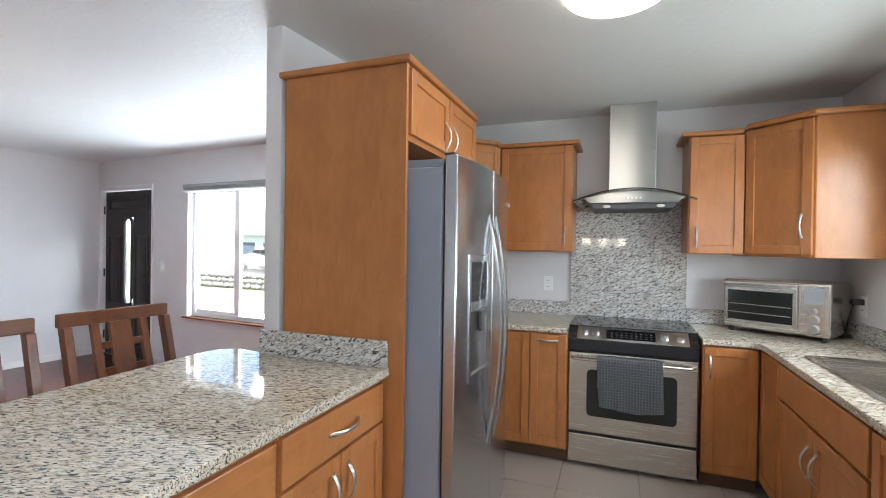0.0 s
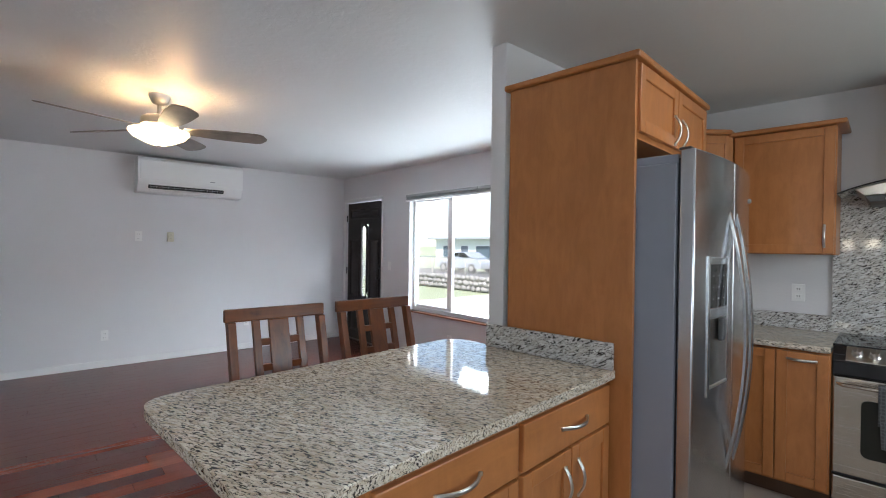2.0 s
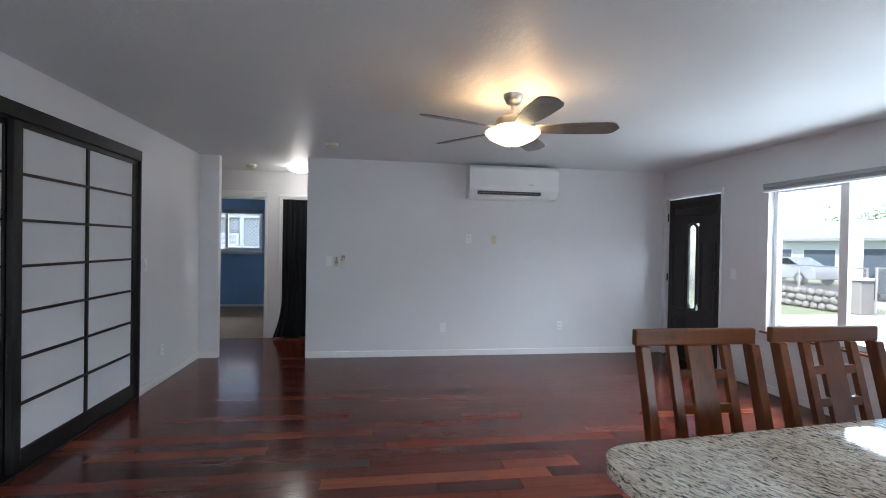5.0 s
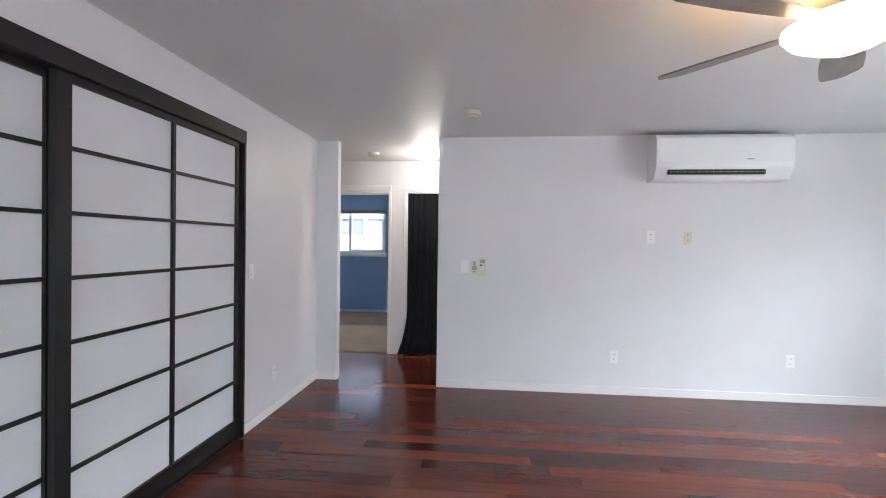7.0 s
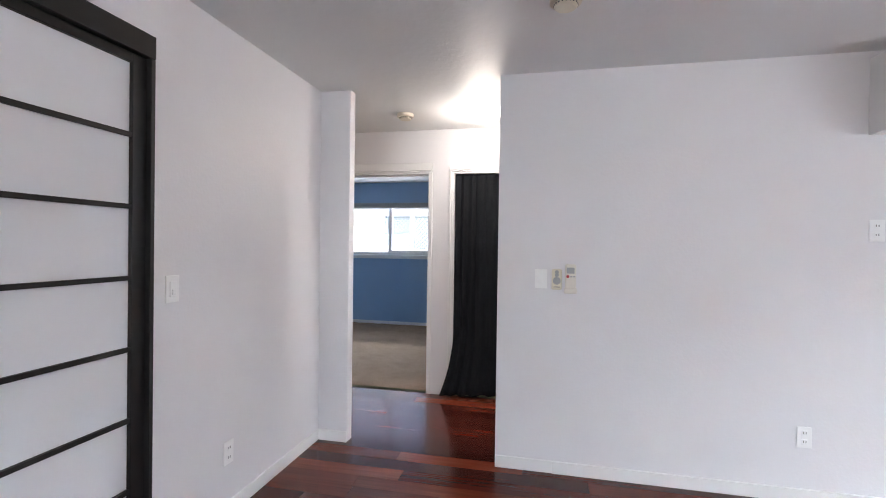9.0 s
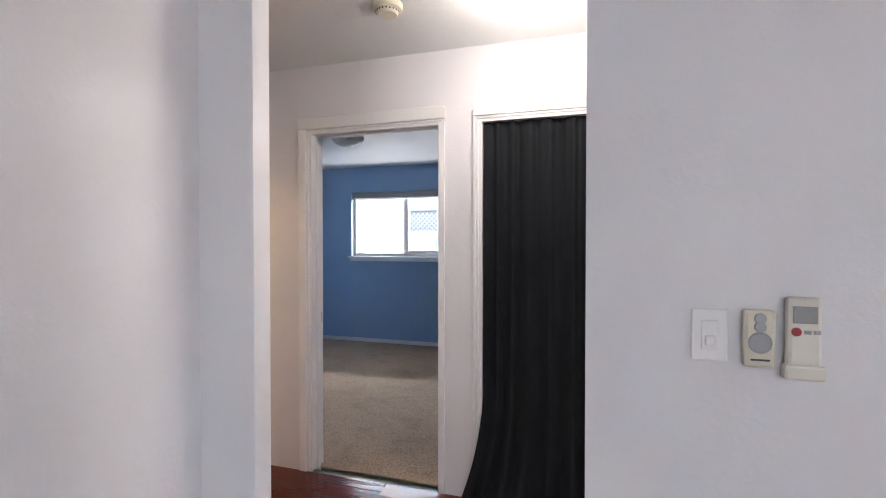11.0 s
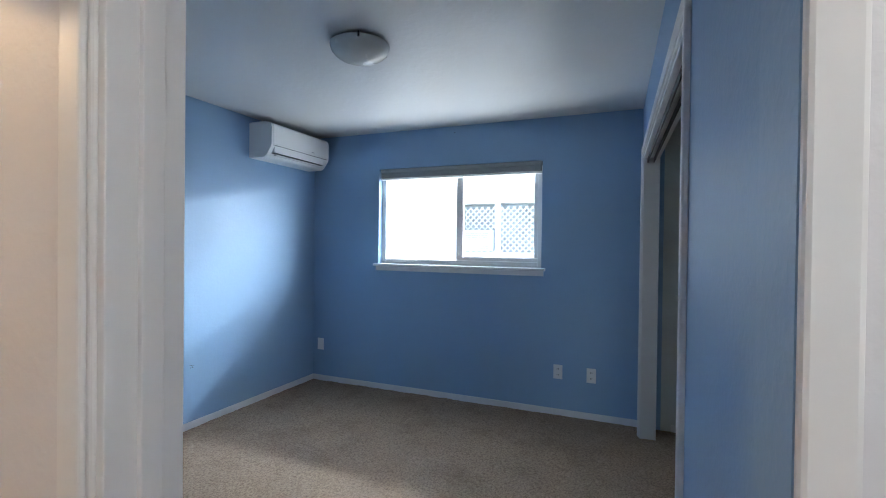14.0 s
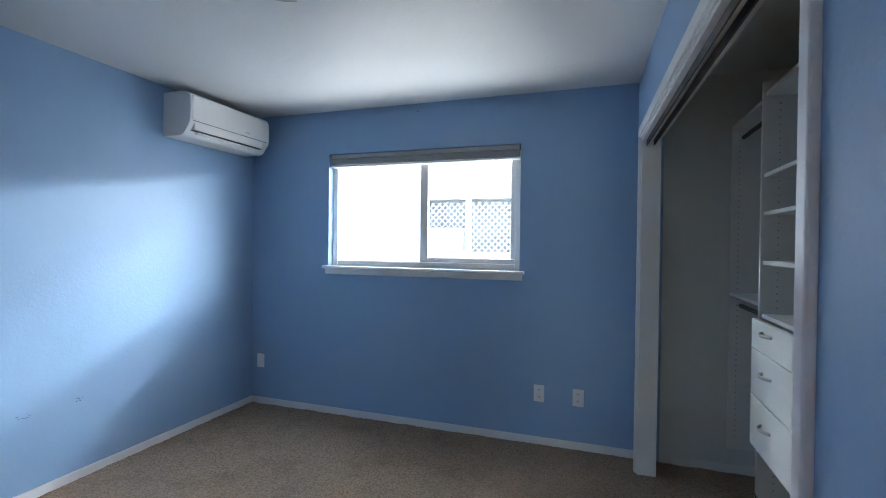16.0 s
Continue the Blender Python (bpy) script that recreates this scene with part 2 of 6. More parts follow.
BLACKWOOD = timber("black_stained_wood", (0.006, 0.0055, 0.0055), (0.013, 0.011, 0.0105), rough=0.5, coat=0.0)
ESPRESSO = timber("front_door_stain", (0.012, 0.009, 0.010), (0.028, 0.021, 0.020), rough=0.5, coat=0.05)
PLANK = planks("red_floorboards")
GRANITE = granite("granite")
GRANITE_V = granite("granite_upright", (0, 25, 0), (1.1, 1.1, 3.4), (0.47, 0.44, 0.41), (0.74, 0.74, 0.73), (0.52, 0.46, 0.38))
STEEL = steel("brushed_steel", (0.62, 0.64, 0.67), 0.24, (160, 160, 1), 0.55)
STEEL_SHINY = steel("polished_steel", (0.46, 0.46, 0.44), 0.3, (60, 60, 1), 0.95)
STEEL_H = steel("brushed_steel_level", (0.63, 0.59, 0.54), along=(1, 160, 160))
NICKEL = steel("satin_nickel", (0.62, 0.60, 0.57), 0.3, (60, 60, 60))
FRIDGE_SIDE = plain("fridge_side_paint", (0.27, 0.29, 0.35), 0.4, relief=0.15)
BLACK = plain("black_plastic", (0.015, 0.015, 0.017), 0.35, relief=0.03)
GLOSS = plain("black_glass", (0.012, 0.012, 0.014), 0.06, relief=0)
DARKGREY = plain("dark_grey", (0.06, 0.06, 0.065), 0.5)
PLASTIC = plain("white_plastic", (0.84, 0.84, 0.84), 0.35, relief=0.03, vary=0.02)
CREAM = plain("cream_plastic", (0.66, 0.62, 0.50), 0.4, relief=0.03)
GREYP = plain("grey_plastic", (0.32, 0.33, 0.34), 0.4, relief=0.03)
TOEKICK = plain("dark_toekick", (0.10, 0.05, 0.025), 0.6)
TILE = plain("floor_tile", (0.37, 0.315, 0.275), 0.4, vary=0.1, scale=5, relief=0.1)
GROUT = plain("grout", (0.27, 0.24, 0.21), 0.9)
CARPET = pile("beige_carpet", (0.20, 0.140, 0.098), (0.46, 0.350, 0.265), 85)
CURTAIN = pile("charcoal_curtain", (0.009, 0.010, 0.012), (0.022, 0.0245, 0.028), 600, 0.2, 0.001)
TOWEL = checked("grey_towel", (0.15, 0.155, 0.165), (0.27, 0.28, 0.295))
BLUECLOTH = pile("navy_cloth", (0.02, 0.03, 0.09), (0.04, 0.05, 0.13), 300, 0.3, 0.001)
PAPER = plain("shoji_paper", (0.74, 0.75, 0.78), 0.75, vary=0.03, relief=0.1)
BLIND = plain("rolled_blind", (0.36, 0.37, 0.38), 0.7)
PANE = clear("window_pane")
FAN_GLOW = glow("lit_fan_bowl", (1.0, 0.74, 0.42), 1.1)
DOME_GLOW = glow("lit_ceiling_dome", (1.0, 0.95, 0.88), 0.8)
DOME_OFF = plain("alabaster_glass", (0.68, 0.70, 0.66), 0.25, vary=0.1, scale=9)
GLASSWALL = plain("oven_glass", (0.02, 0.022, 0.02), 0.05, relief=0)
# grass and lava stone are paled: outdoor glare put into their colour
GRASS = pile("grass", (0.20, 0.24, 0.15), (0.36, 0.38, 0.27), 60, 1, 0.02)
CONCRETE = plain("driveway_concrete", (0.52, 0.51, 0.49), 0.9, vary=0.1, scale=0.8, relief=0.3)
ASPHALT = plain("asphalt", (0.055, 0.055, 0.058), 0.9, vary=0.15, relief=0.5)
HOUSEWALL = plain("pale_siding", (0.62, 0.66, 0.64), 0.8, vary=0.05, scale=1)
ROOF = plain("roof_shingle", (0.30, 0.33, 0.34), 0.9, vary=0.2, scale=3, relief=0.5)
STONE = plain("lava_stone", (0.24, 0.23, 0.22), 0.9, vary=0.35, scale=5, grain=30, relief=0.8, depth=0.01)
CARPAINT = plain("dark_blue_car_paint", (0.035, 0.045, 0.07), 0.3, relief=0)
LEAF = pile("leaves", (0.035, 0.075, 0.025), (0.10, 0.16, 0.05), 20, 0.3, 0.01)
BARK = plain("bark", (0.14, 0.10, 0.07), 0.95, vary=0.3, relief=0.8, depth=0.01)

# ---- mesh helpers ----


def bm_box(bm, a, b, bevel=0.0, seg=2, m=None):
    lo, hi = [min(p, q) for p, q in zip(a, b)], [max(p, q) for p, q in zip(a, b)]
    r = bmesh.ops.create_cube(bm, size=1)
    size = [h - k for h, k in zip(hi, lo)]
    for v in r["verts"]:
        v.co = Vector([k + (c + 0.5) * s for k, c, s in zip(lo, v.co, size)])
    verts = r["verts"]
    if bevel:
        edges = list({e for v in verts for e in v.link_edges})
        out = bmesh.ops.bevel(bm, geom=edges, offset=min(bevel, min(size) * 0.45), segments=seg, affect="EDGES", profile=0.5)
        verts = list({v for f in out["faces"] for v in f.verts} | {v for v in verts if v.is_valid})
    if m is not None:
        bmesh.ops.transform(bm, matrix=m, verts=verts)
    return verts


def bm_lathe(bm, profile, at=(0, 0, 0), seg=28, m=None, squash=(1, 1)):
    """Turns (radius, height) rows about z."""
    rings = []
    for r, z in profile:
        if r < 1e-5:
            rings.append([bm.verts.new((at[0], at[1], at[2] + z))])
        else:
            rings.append([bm.verts.new((at[0] + squash[0] * r * math.cos(2 * math.pi * k / seg), at[1] + squash[1] * r * math.sin(2 * math.pi * k / seg), at[2] + z)) for k in range(seg)])
    for p, q in zip(rings, rings[1:]):
        for k in range(seg):
            j = (k + 1) % seg
            f = [p[k % len(p)], p[j % len(p)], q[j % len(q)], q[k % len(q)]]
            f = list(dict.fromkeys(f))
            if len(f) > 2:
                bm.faces.new(f)
    verts = [v for r in rings for v in r]
    if m is not None:
        bmesh.ops.transform(bm, matrix=m, verts=verts)
    return verts


def bm_tube(bm, pts, r, seg=10, flat=1.0):
    """A closed round bar along points; flat squeezes its second axis."""
    pts = [Vector(p) for p in pts]
    rings = []
    for i, p in enumerate(pts):
        d = (pts[min(i + 1, len(pts) - 1)] - pts[max(i - 1, 0)]).normalized()
        up = Vector((0, 0, 1)) if abs(d.z) < 0.9 else Vector((1, 0, 0))
        s = d.cross(up).normalized()
        u = s.cross(d)
        rings.append([bm.verts.new(p + r * (math.cos(2 * math.pi * k / seg) * s + flat * math.sin(2 * math.pi * k / seg) * u)) for k in range(seg)])
    for a, b in zip(rings, rings[1:]):
        for k in range(seg):
            bm.faces.new((a[k], a[(k + 1) % seg], b[(k + 1) % seg], b[k]))
    bm.faces.new(rings[0][::-1])
    bm.faces.new(rings[-1])
    return [v for ring in rings for v in ring]


def bm_prism(bm, outline, z0, z1, m=None):
    """Extrudes a flat outline (x, y) from z0 to z1."""
    low, top = [bm.verts.new((x, y, z0)) for x, y in outline], [bm.verts.new((x, y, z1)) for x, y in outline]
    bm.faces.new(low[::-1])
    bm.faces.new(top)
    for k in range(len(outline)):
        j = (k + 1) % len(outline)
        bm.faces.new((low[k], low[j], top[j], top[k]))
    if m is not None:
        bmesh.ops.transform(bm, matrix=m, verts=low + top)
    return low + top


def rounded(pts, radii, seg=8):
    """A polygon with its corners rounded."""
    out = []
    for i, p in enumerate(pts):
        p, a, b, r = Vector(p), Vector(pts[i - 1]), Vector(pts[(i + 1) % len(pts)]), radii[i]
        if r <= 0:
            out.append(tuple(p))
            continue
        s, e = p + (a - p).normalized() * r, p + (b - p).normalized() * r
        for k in range(seg + 1):
            t = k / seg
            out.append(tuple((1 - t) ** 2 * s + 2 * t * (1 - t) * p + t * t * e))
    return out


TINY = {"slots", "socket", "buttons", "marks", "burner_ring", "foot", "clip", "rack", "peg_holes", "cross_bars", "stretcher", "apron", "moulding", "post", "dispenser_marks", "wire_basket", "button", "louvre", "folded_slats", "lattice", "vent", "grille", "side_window", "window_frame", "dispenser_tray"}


def made(name, bm, mat, parent=None, smooth=None, bevel=0.0):
    bmesh.ops.recalc_face_normals(bm, faces=bm.faces)
    me = bpy.data.meshes.new(name)
    bm.to_mesh(me)
    bm.free()
    for m in mat if isinstance(mat, (list, tuple)) else [mat]:
        me.materials.append(m)
    if smooth:
        me.shade_smooth()
        me.set_sharp_from_angle(angle=radians(smooth))
    ob = new(name, me)
    if bevel:
        mod = ob.modifiers.new("bevel", "BEVEL")
        mod.width, mod.segments, mod.limit_method = bevel, 2, "ANGLE"
    if parent is not None:
        ob.parent = parent
        if name in TINY:
            ob["kind"] = "stuff"
    return ob


def block(name, a, b, mat, parent=None, bevel=0.003, smooth=None):
    bm = bmesh.new()
    bm_box(bm, a, b, bevel)
    return made(name, bm, mat, parent, smooth)


def root(name, m, label, category, group=""):
    ob = new(name)
    ob.matrix_world = m
    return tagged(ob, label, category, group)


def structure(ob, label):
    return tagged(ob, label, kind="structure")


# ---- walls, floors and ceilings ----
H, HB = 2.44, 2.435          # ceiling heights: house, bedroom
T = 0.12
XW, YN, YS = -6.69, 3.505, -2.45   # living room west, north and south faces
XH = -7.955                   # hall west face
XB, YB0, YB1 = -11.372, -5.075, -1.94   # bedroom window face, left face, closet face
KO, KA = (-1.22, 1.66), 4.5  # kitchen frame: origin and turn


def K(u, v, z=0.0, rz=0.0):
    return pose(KO[0], KO[1], 0, 0, 0, KA) @ pose(u, v, z, 0, 0, rz)


def wall(name, along, face0, face1, a0, a1, openings, mat, label, z1=H + 0.12, z0=-0.05, sides=None, m=None):
    """A wall along 'x' or 'y' between two faces, with openings (a0, a1, z0, z1) through it. sides: materials by face."""
    bm = bmesh.new()
    cuts = sorted(openings)
    spans, at = [], a0
    for o0, o1, q0, q1 in cuts:
        spans.append((at, o0, z0, z1))
        if q0 > z0:
            spans.append((o0, o1, z0, q0))
        spans.append((o0, o1, q1, z1))
        at = o1
    spans.append((at, a1, z0, z1))
    for s0, s1, q0, q1 in spans:
        if s1 - s0 > 1e-4:
            if along == "x":
                bm_box(bm, (s0, face0, q0), (s1, face1, q1))
            else:
                bm_box(bm, (face0, s0, q0), (face1, s1, q1))
    bmesh.ops.remove_doubles(bm, verts=bm.verts, dist=1e-5)
    mats = [mat]
    if sides:
        for axis, sign, other in sides:
            mats.append(other)
            for f in bm.faces:
                f.normal_update()
                if f.normal[axis] * sign > 0.9:
                    f.material_index = len(mats) - 1
    ob = structure(made(name, bm, mats), label)
    if m is not None:
        ob.matrix_world = m
    return ob


def slab(name, x0, x1, y0, y1, z0, z1, mat, label):
    return structure(block(name, (x0, y0, z0), (x1, y1, z1), mat, bevel=0), label)


DOOR_F = (-6.60, -5.62)
WIN_L = (-4.985, -2.45, 0.60, 2.06)
DOOR_B = (-2.778, -1.950, 2.050)
DOOR_C = (-1.734, -1.150, 2.050)
WIN_B = (-4.325, -2.78, 1.195, 2.09)
CLO = (-11.155, -9.016, 2.03)
CM = pose(-9.016, -1.958, 0, 0, 0, 2.0) @ pose(9.016, 1.958, 0)   # the closet wall stands a little askew
SHOJI = (-5.36, -2.55, 2.19)

wall("wall_west", "y", XW - T, XW, -1.19, YN + 0.14, [], WHITE, "white painted living room wall with light texture")
wall("wall_north", "x", YN, YN + 0.14, XW - T, -1.775, [(*DOOR_F, -0.05, 2.065), WIN_L], WHITE, "white painted wall with front door and window")
structure(block("wall_stub", (-1.88, 1.655, -0.05), (-1.775, YN, H + 0.12), WHITE, None, 0.018, 40), "white end wall beside the fridge cabinet")
wall("wall_kitchen_north", "x", 2.05, 2.19, -0.75, 2.42, [], WHITE, "white painted kitchen wall behind the range", m=K(0, 0))
wall("wall_kitchen_east", "y", 2.265, 2.40, -1.0, 2.05, [(0.0, 1.15, 1.12, 2.05)], WHITE, "white painted kitchen wall behind the sink", m=K(0, 0))
# the opening here is added, out of view, to let the east lamp in
wall("wall_east", "y", 1.30, 1.42, -2.57, 1.0, [(-1.9, -0.5, 1.0, 2.08)], WHITE, "white painted dining wall with an added unseen window")
wall("wall_south", "x", YS - T, YS, XW - 0.10, 1.42, [(*SHOJI[:2], -0.05, SHOJI[2]), (-0.70, -0.50, 1.46, 1.64), (-0.37, -0.17, 1.46, 1.64), (-0.04, 0.16, 1.46, 1.64)], WHITE, "white painted wall with sliding paper doors")
wall("wall_shoji_back", "x", -3.2, -3.1, -6.78, 1.42, [], WHITE, "plain wall behind the paper doors")
structure(block("wall_hall_end", (-6.885, -3.52, -0.05), (-6.79, -2.228, H + 0.12), WHITE, None, 0.022, 40), "white rounded wall end at the hall")
wall("wall_hall_south", "x", -3.64, -3.52, -8.075, -6.79, [(-7.87, -7.11, -0.05, 2.05)], WHITE, "white hall end wall with an open doorway", m=None)
wall("wall_hall_west", "y", XH - T, XH, -5.2, -0.867, [(*DOOR_B[:2], -0.05, DOOR_B[2]), (*DOOR_C[:2], -0.05, DOOR_C[2])], WHITE, "white hall wall with two doorways", sides=[(0, -1, BLUE)])
wall("wall_hall_north", "x", -0.897, -0.867, XH, XW - T, [(-7.90, -7.09, -0.05, 2.05)], WHITE, "white hall end wall with bathroom doorway")
wall("wall_bedroom_window", "y", XB - 0.14, XB, -5.2, 2.2, [WIN_B], BLUE, "blue painted bedroom wall with a window")
wall("wall_bedroom_left", "x", YB0 - T, YB0, XB, XH - T, [], BLUE, "blue painted bedroom wall")
wall("wall_bedroom_closet", "x", YB1, YB1 + 0.10, XB - 0.05, XH - T + 0.02, [(*CLO[:2], -0.05, CLO[2])], BLUE, "blue painted wall with closet opening", sides=[(1, 1, CLOSET_W)], m=CM)
wall("wall_closet_back", "x", -1.13, -1.03, XB, XH - T, [], CLOSET_W, "pale closet back wall")
wall("wall_closet_side", "y", -8.72, -8.62, YB1 + 0.13, -1.13, [], CLOSET_W, "pale closet side wall")
wall("wall_closet_west", "y", XB - 0.02, XB + 0.006, YB1 + 0.07, -1.13, [], CLOSET_W, "pale closet end wall")
wall("wall_bath_north", "x", 2.08, 2.2, XB, XW - T, [], GREYW, "grey bathroom wall")
wall("wall_south_room", "x", -5.7, -5.6, -8.06, -6.79, [], WHITE, "plain wall of the room past the hall")
wall("wall_south_room_east", "y", -6.92, -6.79, -5.7, -3.64, [], WHITE, "plain side wall of the room past the hall")

slab("ceiling", XW - 1.6, 1.6, -3.2, 4.1, H, H + 0.1, CEIL, "textured white ceiling")
slab("ceiling_hall", -8.06, -6.79, -5.7, -3.2, H, H + 0.1, CEIL, "white ceiling of the room past the hall")
slab("ceiling_bath", XB - 0.2, XW - 1.6, -1.22, 2.2, H, H + 0.1, CEIL, "white bathroom ceiling")
slab("ceiling_bedroom", XB - 0.2, XH - T, -5.2, -1.86, HB, HB + 0.1, CEIL, "textured white bedroom ceiling")
slab("ceiling_closet", XB, XH - T, -1.86, -1.13, HB + 0.004, HB + 0.1, CLOSET_W, "pale closet ceiling")
slab("floor_base", -8.0, -1.1, -3.2, 3.65, -0.09, -0.010, DARKGREY, "dark underlay below the floorboards")
slab("floor_south_room", -8.06, -6.79, -5.7, -3.2, -0.09, -0.008, TILE, "floor of the room past the hall")
slab("floor_bath", XB, XW, -0.80, 2.2, -0.09, -0.006, TILE, "grey bathroom floor")
slab("floor_kitchen_base", -1.1, 1.6, -3.2, 4.1, -0.09, -0.010, GROUT, "grout bed below the kitchen tiles")
bm = bmesh.new()
bmesh.ops.create_grid(bm, x_segments=130, y_segments=150, size=1)
for v in bm.verts:
    x, y = -8.015 + (v.co.x - 1) * 1.68, -3.1 + v.co.y * 2.0
    v.co = (x, y, 0.004 + 0.006 * noise.noise((x * 9, y * 9, 0)) + 0.004 * noise.noise((x * 31, y * 31, 3)))
structure(made("floor_carpet", bm, CARPET, smooth=60), "worn beige cut-pile carpet")

# ---- trim ----


def casing(name, plane, face, out, a0, a1, top, mat=TRIM, width=0.058, label="white painted door casing with a stepped profile", legs=(True, True)):
    """Stepped trim round an opening on a wall face. plane: 'x' or 'y' is the wall's normal; out is its sign."""
    bm = bmesh.new()

    def bar(p0, p1, q0, q1, d):
        lo, hi = (face - 0.002 * out, face + d * out)
        a, b = ((lo, p0, q0), (hi, p1, q1)) if plane == "x" else ((p0, lo, q0), (p1, hi, q1))
        bm_box(bm, a, b, 0.006, 3)
    w = width
    bead = min(0.014, w * 0.4)
    if legs[0]:
        bar(a0 - w, a0 - bead, 0.0, top + bead, 0.018)
        bar(a0 - bead, a0, 0.0, top, 0.011)
    if legs[1]:
        bar(a1 + bead, a1 + w, 0.0, top + bead, 0.018)
        bar(a1, a1 + bead, 0.0, top, 0.011)
    bar(a0 - w, a1 + (w if legs[1] else 0.026), top + bead, top + w + 0.018, 0.0185)
    bar(a0 - bead, a1 + bead, top, top + bead, 0.0115)
    return structure(made(name, bm, mat), label)


def lining(name, plane, f0, f1, a0, a1, top, mat=TRIM, stop=True, right=True):
    """Jamb boards inside an opening, with a door stop."""
    bm = bmesh.new()

    def bar(p0, p1, q0, q1, g0, g1):
        a, b = ((g0, p0, q0), (g1, p1, q1)) if plane == "x" else ((p0, g0, q0), (p1, g1, q1))
        bm_box(bm, a, b, 0.002)
    g0, g1, t = f0 - 0.003, f1 + 0.003, 0.016
    bar(a0 - 0.001, a0 + t, 0, top, g0, g1)
    if right:
        bar(a1 - t, a1 + 0.001, 0, top, g0, g1)
    bar(a0 + t, a1 - t, top - t, top + 0.001, g0, g1)
    if stop:
        c = (f0 + f1) / 2
        bar(a0 + t, a0 + t + 0.011, 0, top - t, c - 0.02, c + 0.016)
        if right:
            bar(a1 - t - 0.011, a1 - t, 0, top - t, c - 0.02, c + 0.016)
        bar(a0 + t, a1 - t, top - t - 0.011, top - t, c - 0.02, c + 0.016)
    return structure(made(name, bm, mat), "white painted door jamb lining")


def skirting(name, runs, mat, label, h=0.075, t=0.012):
    bm = bmesh.new()
    for x0, y0, x1, y1 in runs:
        bm_box(bm, (x0, y0, 0.0), (x1, y1, h), 0.003)
    return structure(made(name, bm, mat), label)


casing("trim_bedroom_door", "x", XH, 1, DOOR_B[0], DOOR_B[1], DOOR_B[2], width=0.068, legs=(True, False))
structure(block("trim_bedroom_door_slim", (XH - 0.002, DOOR_B[1] - 0.012, 0.0), (XH + 0.014, DOOR_B[1] + 0.026, DOOR_B[2]), TRIM, None, 0.005), "slim white painted door casing")
structure(block("trim_bedroom_reveal", (XH - T - 0.003, DOOR_B[1] - 0.012, 0.0), (XH - 0.003, DOOR_B[1] + 0.001, DOOR_B[2] - 0.017), BLUE, None, 0), "blue painted door reveal")
lining("trim_bedroom_jamb", "x", XH - T, XH, DOOR_B[0], DOOR_B[1], DOOR_B[2], right=False)
casing("trim_bedroom_door_inside", "x", XH - T, -1, DOOR_B[0], DOOR_B[1], DOOR_B[2], legs=(True, False))
casing("trim_curtain_door", "x", XH, 1, DOOR_C[0], DOOR_C[1], DOOR_C[2], width=0.033)
lining("trim_curtain_jamb", "x", XH - T, XH, DOOR_C[0], DOOR_C[1], DOOR_C[2], stop=False)
casing("trim_hall_south_door", "y", -3.52, 1, -7.87, -7.11, 2.05)
lining("trim_hall_south_jamb", "y", -3.64, -3.52, -7.87, -7.11, 2.05)
casing("trim_bath_door", "y", -0.897, -1, -7.90, -7.09, 2.05, width=0.05)
casing("trim_front_door", "y", YN, -1, DOOR_F[0], DOOR_F[1], 2.065, width=0.03, label="thin white trim round the front door")
b_ = 0.012
skirting("baseboard_living", [(XW, -1.19, XW + 0.009, -0.841), (XW, -0.841, XW + 0.014, YN), (XW, YN - b_, -6.63, YN), (-5.59, YN - b_, -1.88, YN),
                              (-1.88 - b_, 1.655, -1.88, YN), (-6.79, YS, SHOJI[0], YS + b_), (-6.79, -2.45, -6.79 + b_, -2.228), (-2.5, YS, 1.30, YS + b_)], TRIM, "low white painted baseboard")
skirting("baseboard_bedroom", [(XB, YB0, XH - T, YB0 + b_), (XB, YB0 + b_, XB + b_, YB1), (CLO[1] + 0.08, YB1 - b_, XH - T, YB1 + 0.02), (XB, -1.80, XB + b_, -1.13), (XB, -1.13 - b_, -8.72, -1.13)],
         plain("baseboard_blue_white", (0.76, 0.77, 0.78), 0.35, relief=0.04), "white painted bedroom baseboard", h=0.055)
skirting("baseboard_bath", [(-9.675, -0.10, -9.525, 0.3)], TRIM, "white bathroom baseboard", h=0.11)
# closet opening trim with a sliding door track
casing("trim_closet", "y", YB1, -1, CLO[0], CLO[1], CLO[2], width=0.052, label="white painted closet opening trim").matrix_world = CM
lining("trim_closet_jamb", "y", YB1, YB1 + 0.10, CLO[0], CLO[1], CLO[2], stop=False).matrix_world = CM
bm = bmesh.new()
bm_box(bm, (CLO[0] + 0.02, YB1 + 0.02, CLO[2] - 0.05), (CLO[1] - 0.02, YB1 + 0.026, CLO[2] - 0.017))
bm_box(bm, (CLO[0] + 0.02, YB1 + 0.06, CLO[2] - 0.05), (CLO[1] - 0.02, YB1 + 0.066, CLO[2] - 0.017))
structure(made("trim_closet_track", bm, DARKGREY), "dark metal closet door track").matrix_world = CM

